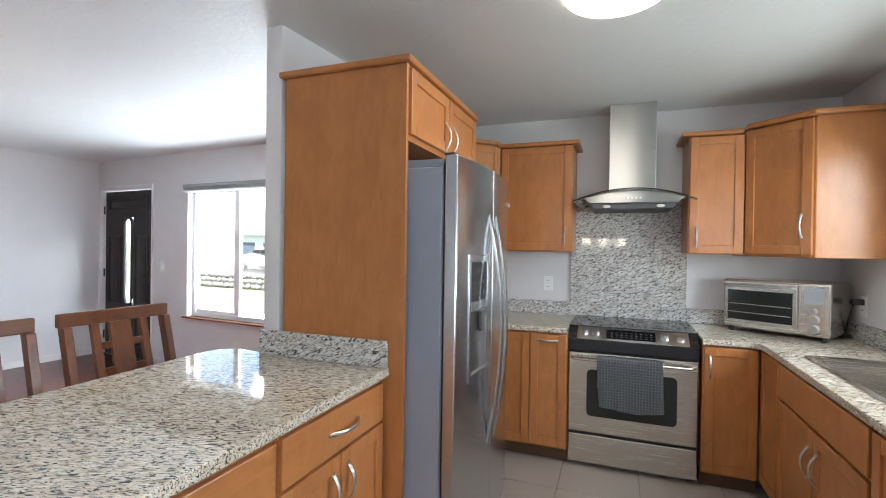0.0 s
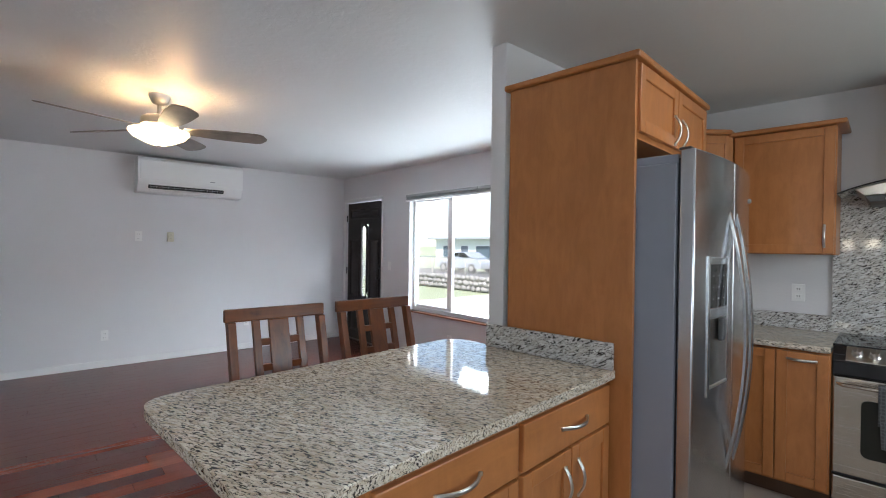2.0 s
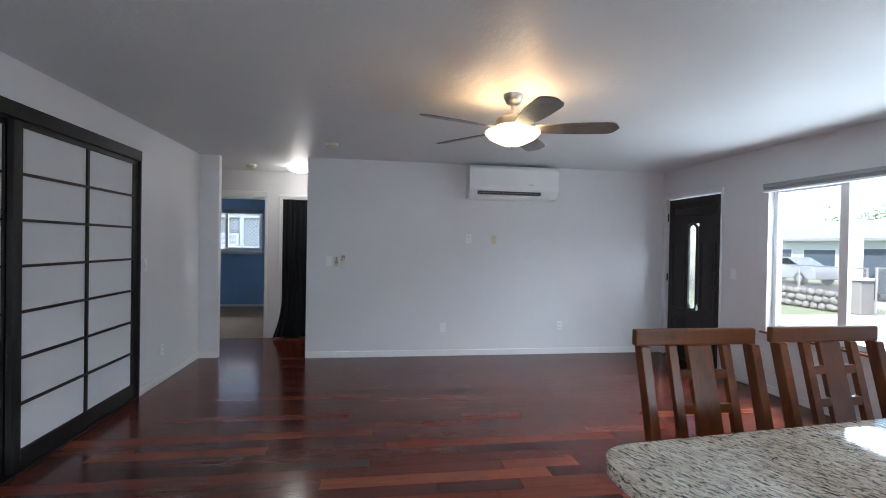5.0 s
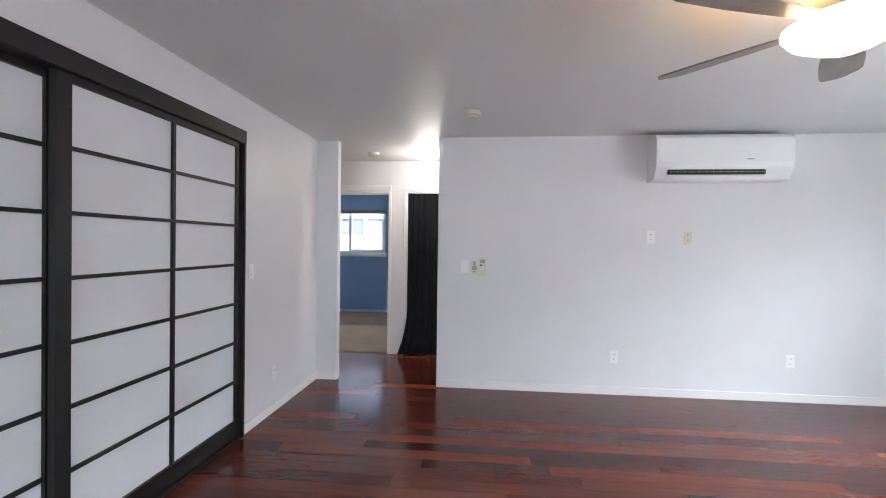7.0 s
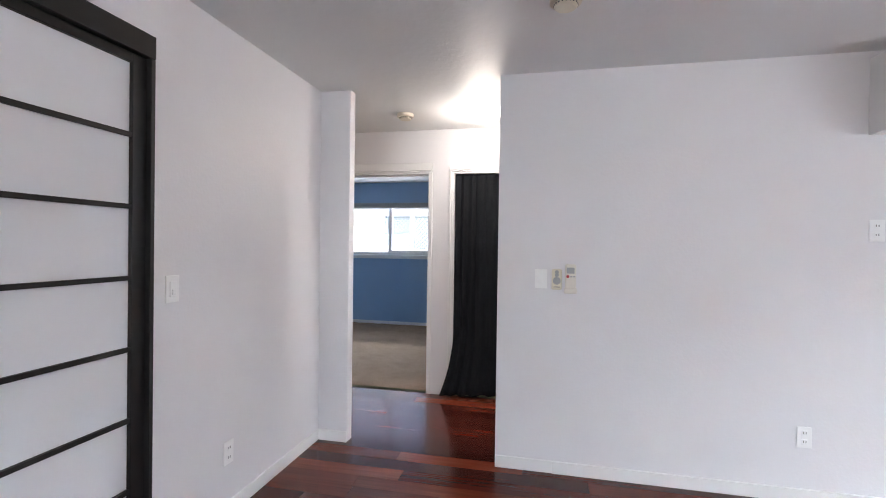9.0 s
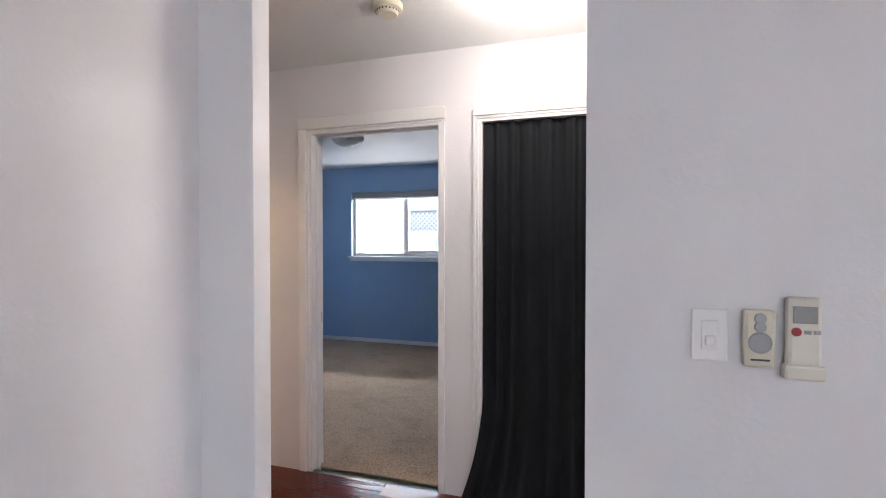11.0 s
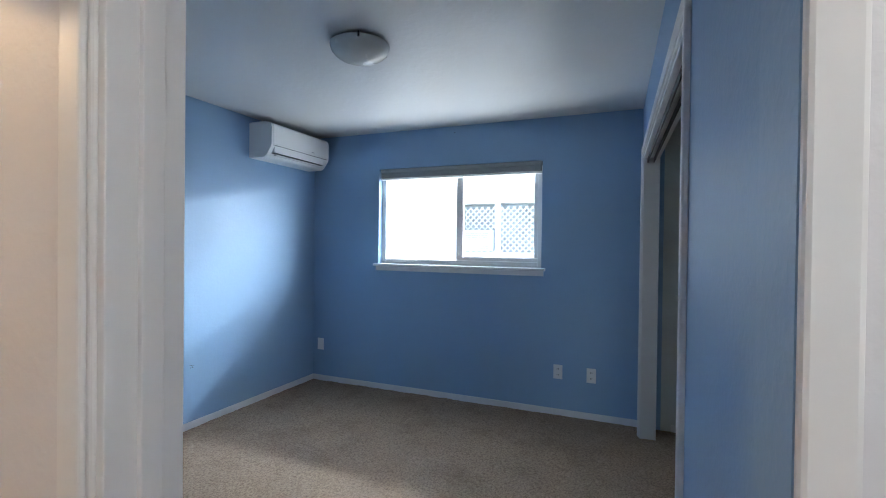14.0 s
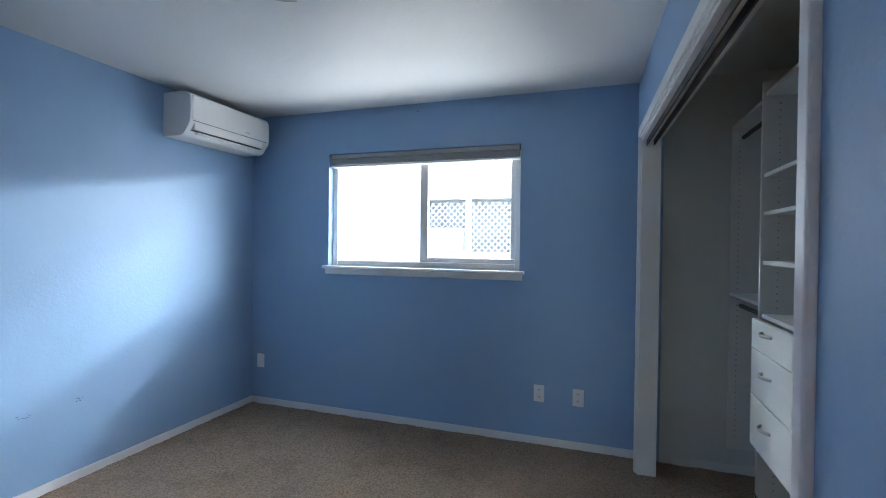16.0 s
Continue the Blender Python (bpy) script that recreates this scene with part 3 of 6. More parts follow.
# ---- small wall fittings ----


def outlet(m, label="white duplex wall outlet", mat=PLASTIC, blank=False, group="wall outlets"):
    r = root("outlet", m, label, "outlet", group)
    block("plate", (-0.036, -0.006, -0.058), (0.036, 0.0, 0.058), mat, r, 0.003)
    if not blank:
        bm = bmesh.new()
        for z in (-0.024, 0.024):
            bm_box(bm, (-0.016, -0.009, z - 0.015), (0.016, -0.005, z + 0.015), 0.004)
        made("socket", bm, mat, r)
        bm = bmesh.new()
        for z in (-0.024, 0.024):
            for x in (-0.006, 0.006):
                bm_box(bm, (x - 0.0016, -0.0096, z - 0.004), (x + 0.0016, -0.0088, z + 0.007))
        made("slots", bm, DARKGREY, r)
    return r


def rocker(m, label="white rocker light switch"):
    r = root("light_switch", m, label, "switch", "light switches")
    block("plate", (-0.036, -0.006, -0.058), (0.036, 0.0, 0.058), PLASTIC, r, 0.003)
    bm = bmesh.new()
    bm_box(bm, (-0.017, -0.010, -0.033), (0.017, -0.005, 0.033), 0.002)
    bm_box(bm, (-0.010, -0.016, -0.024), (0.010, -0.009, 0.0), 0.003)
    made("rocker", bm, PLASTIC, r)
    return r


EAST, WEST_, NORTH, SOUTH = 90, -90, 180, 0   # the way a fitting faces


def on(x, y, z, facing):
    return pose(x, y, z, 0, 0, facing)


outlet(on(XW, 0.495, 0.357, EAST))
outlet(on(XW, 2.048, 0.372, EAST))
outlet(on(XW, 0.81, 1.489, EAST), "white wall plate with a cable hole", blank=False)
outlet(on(XW, 1.14, 1.487, EAST), "cream duplex wall outlet", CREAM)
rocker(on(XW, -0.925, 1.183, EAST))
rocker(on(-5.42, YN, 1.144, SOUTH))
rocker(on(-5.47, YS, 1.178, NORTH))
outlet(on(-5.84, YS, 0.32, NORTH))
outlet(on(-4.2, YN, 0.33, SOUTH))
outlet(on(XB, -4.98, 0.367, EAST), "blank white wall plate", blank=True)
outlet(on(XB, -2.632, 0.356, EAST))
outlet(on(XB, -2.372, 0.353, EAST))
outlet(K(0.393, 2.05, 1.142))
outlet(K(2.265, 1.72, 1.11, -90))
# fan and air conditioner remotes in wall cradles
r = root("fan_remote", on(XW, -0.832, 1.182, EAST), "cream fan remote in a wall cradle", "remote")
block("body", (-0.030, -0.022, -0.062), (0.030, 0.0, 0.062), CREAM, r, 0.007)
bm = bmesh.new()
bm_lathe(bm, [(0, 0.003), (0.021, 0.002), (0.023, 0)], m=pose(0, -0.022, -0.008, 90, 0, 0))
made("dial", bm, GREYP, r, 40)
bm = bmesh.new()
for z in (0.026, 0.044):
    bm_lathe(bm, [(0, 0.004), (0.011, 0.003), (0.012, 0)], m=pose(0, -0.022, z, 90, 0, 0), seg=16)
made("buttons", bm, GREYP, r, 40)
block("mark", (-0.018, -0.0235, -0.047), (0.018, -0.0215, -0.043), DARKGREY, r, 0)
r = root("ac_remote", on(XW, -0.752, 1.190, EAST), "white air conditioner remote in a wall cradle", "remote")
IVORY = plain("ivory_plastic", (0.70, 0.67, 0.60), 0.4, relief=0.03)
block("cradle", (-0.037, -0.031, -0.090), (0.037, 0.0, -0.058), IVORY, r, 0.005)
block("body", (-0.032, -0.026, -0.078), (0.032, -0.004, 0.085), IVORY, r, 0.008)
block("screen", (-0.022, -0.0275, 0.030), (0.022, -0.0255, 0.066), GREYP, r, 0.001)
bm = bmesh.new()
for x, z in ((0.004, 0.012), (0.021, 0.012)):
    bm_box(bm, (x - 0.006, -0.0285, z - 0.004), (x + 0.006, -0.0255, z + 0.004), 0.001)
made("buttons", bm, GREYP, r)
bm = bmesh.new()
bm_lathe(bm, [(0, 0.003), (0.009, 0.002), (0.0095, 0)], m=pose(-0.016, -0.026, 0.012, 90, 0, 0), seg=14)
made("power_button", bm, plain("red_button", (0.35, 0.02, 0.03), 0.4), r)


def detector(x, y, z, label="yellowed white round smoke detector", rad=0.068):
    r = root("smoke_detector", pose(x, y, z), label, "detector", "smoke detectors")
    bm = bmesh.new()
    bm_lathe(bm, [(0, -0.046), (rad * 0.62, -0.046), (rad * 0.72, -0.040), (rad * 0.74, -0.030), (rad * 0.95, -0.026), (rad, -0.018), (rad, 0)])
    made("body", bm, CREAM, r, 40)
    bm = bmesh.new()
    for k in range(20):
        a = 2 * math.pi * k / 20
        bm_box(bm, (-0.003, rad * 0.735, -0.038), (0.003, rad * 0.76, -0.031), m=pose(0, 0, 0, 0, 0, math.degrees(a)))
    made("vent", bm, DARKGREY, r)


detector(-5.84, -0.835, H)
detector(-7.42, -2.03, H)


def dome(name, x, y, z, rad, mat, label, drop=0.10, clips=True):
    r = root(name, pose(x, y, z), label, "ceiling lamp")
    bm = bmesh.new()
    bm_lathe(bm, [(0, -drop)] + [(rad * math.sin(a), -0.02 - (drop - 0.02) * math.cos(a)) for a in (0.25, 0.5, 0.75, 1.0, 1.25, 1.5)] + [(rad, -0.015)], seg=40)
    made("bowl", bm, mat, r, 60)
    bm = bmesh.new()
    bm_lathe(bm, [(0, -0.022), (rad * 0.55, -0.022), (rad * 0.6, 0)], seg=32)
    made("base", bm, PLASTIC, r, 40)
    if clips:
        bm = bmesh.new()
        for k in range(3):
            a = math.radians(30 + 120 * k)
            bm_tube(bm, [(rad * 0.6 * math.cos(a), rad * 0.6 * math.sin(a), -0.012), (rad * 1.02 * math.cos(a), rad * 1.02 * math.sin(a), -0.012), (rad * 1.03 * math.cos(a), rad * 1.03 * math.sin(a), -0.035)], 0.005, 8)
        made("clip", bm, DARKGREY, r, 40)
    return r


dome("ceiling_lamp", -9.615, -3.42, HB, 0.155, DOME_OFF, "unlit alabaster glass bowl ceiling lamp with clips", 0.105)
dome("ceiling_lamp", -7.42, -1.40, H, 0.15, DOME_GLOW, "lit white glass dome ceiling lamp", 0.09, False)
# bathroom dome is added out of view, to go with its fill lamp
dome("ceiling_lamp", -7.9, 0.9, H, 0.15, DOME_GLOW, "unseen lit white dome added to the bathroom ceiling", 0.09, False)
dome("ceiling_lamp", -0.35, 1.94, H, 0.20, DOME_GLOW, "large lit white round ceiling lamp", 0.058, False)
dome("ceiling_lamp", -7.25, -4.25, H, 0.15, FAN_GLOW, "warm lit ceiling lamp past the hall door", 0.09, False)

# ---- kitchen ----


def arch_handle(parent, m, length=0.13, bow=0.026, r=0.0048, name="handle", flat=0.6):
    """A bowed bar pull along local x, standing off towards -y."""
    bm = bmesh.new()
    pts = [(0.5 * length * c, -bow * (1 - c * c) - 0.002, 0) for c in [k / 8 - 1 for k in range(17)]]
    bm_tube(bm, pts, r, 8, 1.5)
    for x in (-1, 1):
        bm_box(bm, (x * length * 0.5 - 0.006, -0.008, -0.006), (x * length * 0.5 + 0.006, 0.002, 0.006), 0.002)
    ob = made(name, bm, NICKEL, parent, 50)
    ob.matrix_local = m
    return ob


def shaker(parent, x0, x1, z0, z1, y=0.0, handle=None, rail=0.052, flat=False):
    """A door with a sunken panel (or a plain slab) on a cabinet's front; handle: (x, z, 'v' or 'h')."""
    bm = bmesh.new()
    t = 0.020
    if flat:
        bm_box(bm, (x0, y - t, z0), (x1, y, z1), 0.004)
    else:
        bm_box(bm, (x0, y - t, z0), (x0 + rail, y, z1), 0.003)
        bm_box(bm, (x1 - rail, y - t, z0), (x1, y, z1), 0.003)
        bm_box(bm, (x0 + rail, y - t, z0), (x1 - rail, y, z0 + rail), 0.003)
        bm_box(bm, (x0 + rail, y - t, z1 - rail), (x1 - rail, y, z1), 0.003)
        bm_box(bm, (x0 + rail - 0.002, y - t + 0.009, z0 + rail - 0.002), (x1 - rail + 0.002, y - 0.002, z1 - rail + 0.002))
    d = made("drawer_front" if flat else "door", bm, MAPLE_H if flat else MAPLE, parent)
    if handle:
        hx, hz, way = handle
        arch_handle(d, pose(hx, y - t, hz, 0, 90 if way == "v" else 0, 0), 0.175 if flat else 0.128, 0.032 if flat else 0.026)
    return d


def cabinet(name, m, w, depth, z0, z1, fronts, label, toe=False, group="kitchen cabinets"):
    r = root(name, m, label, "cabinet", group)
    block("body", (0, 0, z0), (w, depth, z1), MAPLE, r, 0.002)
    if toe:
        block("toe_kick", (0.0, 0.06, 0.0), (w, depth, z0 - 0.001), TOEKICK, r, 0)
    for x0, x1, q0, q1, hd, *flat in fronts:
        shaker(r, x0, x1, q0, q1, 0, hd, flat=bool(flat))
    return r


VF = 1.43   # base cabinet faces on the north run
cabinet("base_cabinet", K(-0.25, VF), 0.86, 0.60, 0.10, 0.865, [(0.26, 0.612, 0.115, 0.855, None), (0.618, 0.852, 0.115, 0.855, (0.735, 0.815, "h"))],
        "honey maple base cabinet with shaker doors under granite", toe=True)
cabinet("base_cabinet", K(1.39, VF), 0.29, 0.60, 0.10, 0.865, [(0.008, 0.278, 0.115, 0.855, (0.035, 0.74, "v"))],
        "honey maple base cabinet beside the steel range", toe=True)
UE = 1.70   # base cabinet faces on the east run
cabinet("base_cabinet", K(UE, VF - 0.002, 0, -90), 0.31, 0.55, 0.10, 0.865, [(0.012, 0.300, 0.115, 0.855, None)], "narrow honey maple corner base cabinet", toe=True)
cabinet("sink_cabinet", K(UE, VF - 0.316, 0, -90), 0.92, 0.55, 0.10, 0.70,
        [(0.012, 0.908, 0.69, 0.855, None, True), (0.012, 0.456, 0.115, 0.675, (0.415, 0.53, "v")), (0.464, 0.908, 0.115, 0.675, (0.505, 0.53, "v"))],
        "honey maple sink base cabinet with two doors", toe=True)
cabinet("base_cabinet", K(UE, VF - 1.24, 0, -90), 0.80, 0.55, 0.10, 0.865, [(0.01, 0.395, 0.115, 0.855, None), (0.405, 0.79, 0.115, 0.855, None)], "honey maple base cabinet past the sink", toe=True)
# peninsula cabinets face the kitchen
PC = "honey maple peninsula cabinet with a drawer and two doors"
cabinet("base_cabinet", K(0.010, -0.642, 0, 90), 0.622, 0.58, 0.10, 0.892, [(0.012, 0.616, 0.722, 0.872, (0.33, 0.797, "h"), True), (0.012, 0.310, 0.115, 0.710, (0.267, 0.592, "v")), (0.318, 0.616, 0.115, 0.710, (0.360, 0.592, "v"))], PC, toe=True)
cabinet("base_cabinet", K(0.010, -1.215, 0, 90), 0.571, 0.58, 0.10, 0.892, [(0.012, 0.561, 0.722, 0.872, (0.285, 0.797, "h"), True), (0.012, 0.283, 0.115, 0.710, (0.24, 0.592, "v")), (0.291, 0.561, 0.115, 0.710, (0.334, 0.592, "v"))], PC, toe=True)
# upper cabinets
UZ0, UZ1 = 1.40, 2.165


def cap(parent, pts, z):
    bm = bmesh.new()
    bm_prism(bm, pts, z, z + 0.028)
    return made("crown", bm, MAPLE_H, parent, bevel=0.008)


r = cabinet("wall_cabinet", K(0.07, 1.725), 0.53, 0.32, UZ0, UZ1, [(0.012, 0.522, UZ0 + 0.006, UZ1 - 0.006, (0.478, UZ0 + 0.11, "v"))], "honey maple wall cabinet with a shaker door")
cap(r, [(-0.02, -0.045), (0.575, -0.045), (0.575, 0.32), (-0.02, 0.32)], UZ1)
r = cabinet("wall_cabinet", K(1.335, 1.725), 0.32, 0.32, UZ0, UZ1, [(0.008, 0.312, UZ0 + 0.006, UZ1 - 0.006, (0.045, UZ0 + 0.11, "v"))], "honey maple wall cabinet beside the range hood")
cap(r, [(-0.045, -0.045), (0.30, -0.045), (0.32, 0.32), (-0.045, 0.32)], UZ1)


def diagonal(m, pts, cap_pts, face_at, face_w, label, handle):
    """A five-sided corner wall cabinet with one slanted door."""
    r = root("corner_wall_cabinet", m, label, "cabinet", "kitchen cabinets")
    bm = bmesh.new()
    bm_prism(bm, pts, UZ0 - 0.01, UZ1 + 0.02)
    made("body", bm, MAPLE, r, bevel=0.003)
    d = shaker(r, 0.012, face_w - 0.012, UZ0 + 0.006, UZ1 + 0.01, 0, handle)
    d.matrix_local = face_at
    cap(r, cap_pts, UZ1 + 0.02)


c0, c1 = (1.657, 1.724), (1.935, 1.446)
fw = math.hypot(c1[0] - c0[0], c1[1] - c0[1])
diagonal(K(0, 0), [c0, c1, (2.263, 1.446), (2.263, 2.048), (1.657, 2.048)], [(1.650, 1.665), (1.912, 1.402), (2.263, 1.402), (2.263, 2.048), (1.652, 2.048)],
         pose(c0[0], c0[1], 0, 0, 0, -45), fw, "honey maple slanted corner wall cabinet", (fw - 0.06, UZ0 + 0.17, "v"))
c0, c1 = (-0.21, 1.446), (0.068, 1.724)
diagonal(K(0, 0), [c0, c1, (0.068, 2.048), (-0.55, 2.048), (-0.55, 1.446)], [(-0.19, 1.402), (0.074, 1.665), (0.068, 2.048), (-0.55, 2.048), (-0.55, 1.402)],
         pose(c0[0], c0[1], 0, 0, 0, 45), fw, "honey maple slanted corner wall cabinet by the fridge", None)
# tall panel and cabinet round the fridge
r = root("fridge_cabinet", K(0, 0), "tall honey maple side panel and cabinet over the fridge", "cabinet", "kitchen cabinets")
block("side_panel", (-0.498, 0.0, 0.0), (0.104, 0.022, 2.168), MAPLE, r, 0.002)
block("body", (-0.496, 0.023, 1.86), (0.098, 0.93, 2.168), MAPLE, r, 0.002)
block("far_panel", (-0.496, 0.985, 0.0), (0.05, 1.005, 2.168), MAPLE, r, 0.002)
for a0, a1, hx in ((0.02, 0.462, 0.415), (0.47, 0.915, 0.515)):
    d = shaker(r, a0, a1, 1.885, 2.155, 0, (hx, 1.96, "v"))
    d.matrix_local = pose(0.0985, 0.0, 0, 0, 0, 90)
cap(r, [(-0.522, -0.022), (0.126, -0.022), (0.126, 0.95), (-0.522, 0.95)], 2.169)

# granite
CT = 0.902
r = root("peninsula_counter", K(0, 0), "polished speckled granite peninsula top with rounded corners", "countertop")
bm = bmesh.new()
PT = 0.928
out = rounded([(0.042, -0.004), (-0.50, -0.004), (-0.50, 0.0), (-0.612, 0.0), (-0.862, 0.03), (-0.842, -1.46), (0.042, -1.46)], [0, 0, 0, 0, 0.16, 0.12, 0.06])
bm_prism(bm, out, PT - 0.034, PT)
made("slab", bm, GRANITE, r, bevel=0.008)
block("backsplash", (-0.610, -0.026, PT), (0.037, -0.005, PT + 0.110), GRANITE_V, r, 0.004)
r = root("countertop", K(0, 0), "polished speckled granite countertop with low backsplash", "countertop", "granite counters")
block("slab", (-0.30, 1.40, CT - 0.034), (0.609, 2.045, CT), GRANITE, r, 0.006)
block("backsplash", (-0.30, 2.026, CT), (0.566, 2.046, CT + 0.105), GRANITE_V, r, 0.003)
r = root("countertop", K(0, 0), "polished speckled granite corner countertop round the sink", "countertop", "granite counters")
bm = bmesh.new()
S0, S1, SV0, SV1 = 1.80, 2.17, 0.36, 1.10
bm_prism(bm, rounded([(1.385, 1.40), (1.645, 1.40), (1.675, 1.37), (1.675, SV1), (2.262, SV1), (2.262, 2.045), (1.385, 2.045)], [0, 0.02, 0.02, 0, 0, 0, 0], 3), CT - 0.034, CT)
bm_box(bm, (1.675, SV0, CT - 0.034), (S0, SV1, CT))
bm_box(bm, (S1, SV0, CT - 0.034), (2.262, SV1, CT))
bm_box(bm, (1.675, -0.6, CT - 0.034), (2.262, SV0, CT))
made("slab", bm, GRANITE, r, bevel=0.005)
bm = bmesh.new()
bm_box(bm, (1.372, 2.026, CT), (2.262, 2.046, CT + 0.105), 0.003)
bm_box(bm, (2.243, -0.6, CT), (2.263, 2.024, CT + 0.105), 0.003)
made("backsplash", bm, GRANITE_V, r)
tagged(block("range_backsplash", (0.566, 2.031, CT - 0.02), (1.372, 2.048, 1.80), GRANITE_V, None, 0.002), "tall polished granite panel behind the range", "backsplash").matrix_world = K(0, 0)

# sink
r = root("sink", K(0, 0), "drop-in brushed steel kitchen sink", "sink")
bm = bmesh.new()
ring = rounded([(S0 - 0.02, SV0 - 0.02), (S1 + 0.02, SV0 - 0.02), (S1 + 0.02, SV1 + 0.02), (S0 - 0.02, SV1 + 0.02)], [0.05] * 4, 6)
inner = rounded([(S0 + 0.012, SV0 + 0.012), (S1 - 0.012, SV0 + 0.012), (S1 - 0.012, SV1 - 0.012), (S0 + 0.012, SV1 - 0.012)], [0.06] * 4, 6)
low = rounded([(S0 + 0.03, SV0 + 0.03), (S1 - 0.03, SV0 + 0.03), (S1 - 0.03, SV1 - 0.03), (S0 + 0.03, SV1 - 0.03)], [0.07] * 4, 6)
rows_ = [[bm.verts.new((x, y, z)) for x, y in o] for o, z in ((ring, CT + 0.001), (ring, CT + 0.006), (inner, CT + 0.004), (inner, CT - 0.02), (low, CT - 0.17))]
for a, b in zip(rows_, rows_[1:]):
    for k in range(len(a)):
        j = (k + 1) % len(a)
        bm.faces.new((a[k], a[j], b[j], b[k]))
bm.faces.new(rows_[-1])
made("bowl", bm, STEEL_H, r, 40)
bm = bmesh.new()
bm_tube(bm, [(2.21, 0.73, CT), (2.21, 0.73, CT + 0.25), (2.17, 0.73, CT + 0.31), (2.09, 0.73, CT + 0.31), (2.04, 0.73, CT + 0.26)], 0.012, 12)
made("tap", bm, NICKEL, r, 50)

# range
r = root("kitchen_range", K(0.612, 1.44), "stainless steel slide-in electric range with black glass top", "range")
W_ = 0.766
block("body", (0.004, 0.03, 0.03), (W_ - 0.004, 0.585, 0.865), DARKGREY, r, 0.003)
block("drawer", (0.006, 0.0, 0.035), (W_ - 0.006, 0.03, 0.218), STEEL_H, r, 0.006)
d = block("oven_door", (0.004, -0.005, 0.235), (W_ - 0.004, 0.03, 0.752), STEEL_H, r, 0.008)
bm = bmesh.new()
bm_prism(bm, rounded([(0.12, 0.345), (W_ - 0.12, 0.345), (W_ - 0.12, 0.645), (0.12, 0.645)], [0.035] * 4, 5), 0.0045, 0.009, pose(0, 0, 0, 90, 0, 0))
made("window", bm, GLASSWALL, d)
bm = bmesh.new()
bm_tube(bm, [(0.03, -0.005, 0.715), (0.05, -0.05, 0.718), (W_ / 2, -0.058, 0.720), (W_ - 0.05, -0.05, 0.718), (W_ - 0.03, -0.005, 0.715)], 0.013, 12, 0.8)
made("handle", bm, STEEL_H, d, 50)
block("vent_strip", (0.0, -0.006, 0.757), (W_, 0.03, 0.835), BLACK, r, 0.008)
bm = bmesh.new()
bm_prism(bm, [(-0.012, 0.835), (0.10, 0.905), (0.10, 0.84), (0.02, 0.80)], 0.0, W_, Matrix(((0, 0, 1, 0), (1, 0, 0, 0), (0, 1, 0, 0), (0, 0, 0, 1))))
made("end_caps", bm, BLACK, r, bevel=0.004)
slope = pose(0, -0.013, 0.8365, math.degrees(math.atan2(0.07, 0.112)), 0, 0)
bm = bmesh.new()
bm_box(bm, (0.055, 0.004, 0.001), (W_ - 0.055, 0.122, 0.006), 0.002, m=slope)
made("control_panel", bm, NICKEL, r)
bm = bmesh.new()
bm_box(bm, (0.235, 0.02, 0.0055), (0.525, 0.105, 0.008), 0.001, m=slope)
p = made("display", bm, GLOSS, r)
bm = bmesh.new()
for k in range(9):
    for j in range(3):
        bm_box(bm, (0.262 + k * 0.029, 0.035 + j * 0.02, 0.0078), (0.274 + k * 0.029, 0.039 + j * 0.02, 0.0084), m=slope)
made("marks", bm, plain("panel_print", (0.13, 0.13, 0.14), 0.4, relief=0), r)
for x in (0.10, 0.17, W_ - 0.19, W_ - 0.10):
    bm = bmesh.new()
    bm_lathe(bm, [(0.0, 0.034), (0.018, 0.034), (0.021, 0.03), (0.022, 0.012), (0.026, 0.008), (0.026, 0.004)], at=(x, 0.062, 0.0), seg=20)
    bm_box(bm, (x - 0.004, 0.044, 0.03), (x + 0.004, 0.080, 0.040), 0.002)
    bmesh.ops.transform(bm, matrix=slope, verts=bm.verts)
    made("knob", bm, NICKEL, r, 40)
block("cooktop", (-0.004, 0.095, 0.895), (W_ + 0.004, 0.588, 0.910), GLOSS, r, 0.004)
bm = bmesh.new()
for x, y, q in ((0.20, 0.20, 0.10), (0.57, 0.20, 0.085), (0.20, 0.44, 0.08), (0.57, 0.44, 0.10)):
    bm_lathe(bm, [(q - 0.003, 0.9102), (q - 0.003, 0.9108), (q, 0.9108), (q, 0.9102)], at=(x, y, 0), seg=40)
made("burner_ring", bm, GREYP, r)
# towel over the oven handle
bm = bmesh.new()
NU, NV = 26, 22
grid = []
for j in range(NV + 1):
    row = []
    for i in range(NU + 1):
        s, t = i / NU, j / NV
        z = 0.735 - t * (0.30 + 0.02 * math.sin(3 * s))
        x = 0.185 + 0.375 * s + 0.012 * t * (s - 0.5) + 0.02 * t * (1 if s < 0.3 else 0.3)
        y = -0.074 - 0.006 * math.sin(9 * s + 2 * t) * t - 0.004 * math.sin(23 * s) * t
        row.append(bm.verts.new((x, y, z)))
    grid.append(row)
back = [[bm.verts.new((v.co.x, -0.040 + 0.002 * math.sin(7 * k), 0.735 - 0.20 * j / 8)) for k, v in enumerate(grid[0])] for j in range(9)]
for g in (grid, back):
    for a, b in zip(g, g[1:]):
        for k in range(NU):
            bm.faces.new((a[k], a[k + 1], b[k + 1], b[k]))
mid = [bm.verts.new((v.co.x, -0.058, 0.748)) for v in grid[0]]
for k in range(NU):
    bm.faces.new((grid[0][k], mid[k], mid[k + 1], grid[0][k + 1]))
    bm.faces.new((mid[k], back[0][k], back[0][k + 1], mid[k + 1]))
bmesh.ops.solidify(bm, geom=bm.faces[:], thickness=0.004)
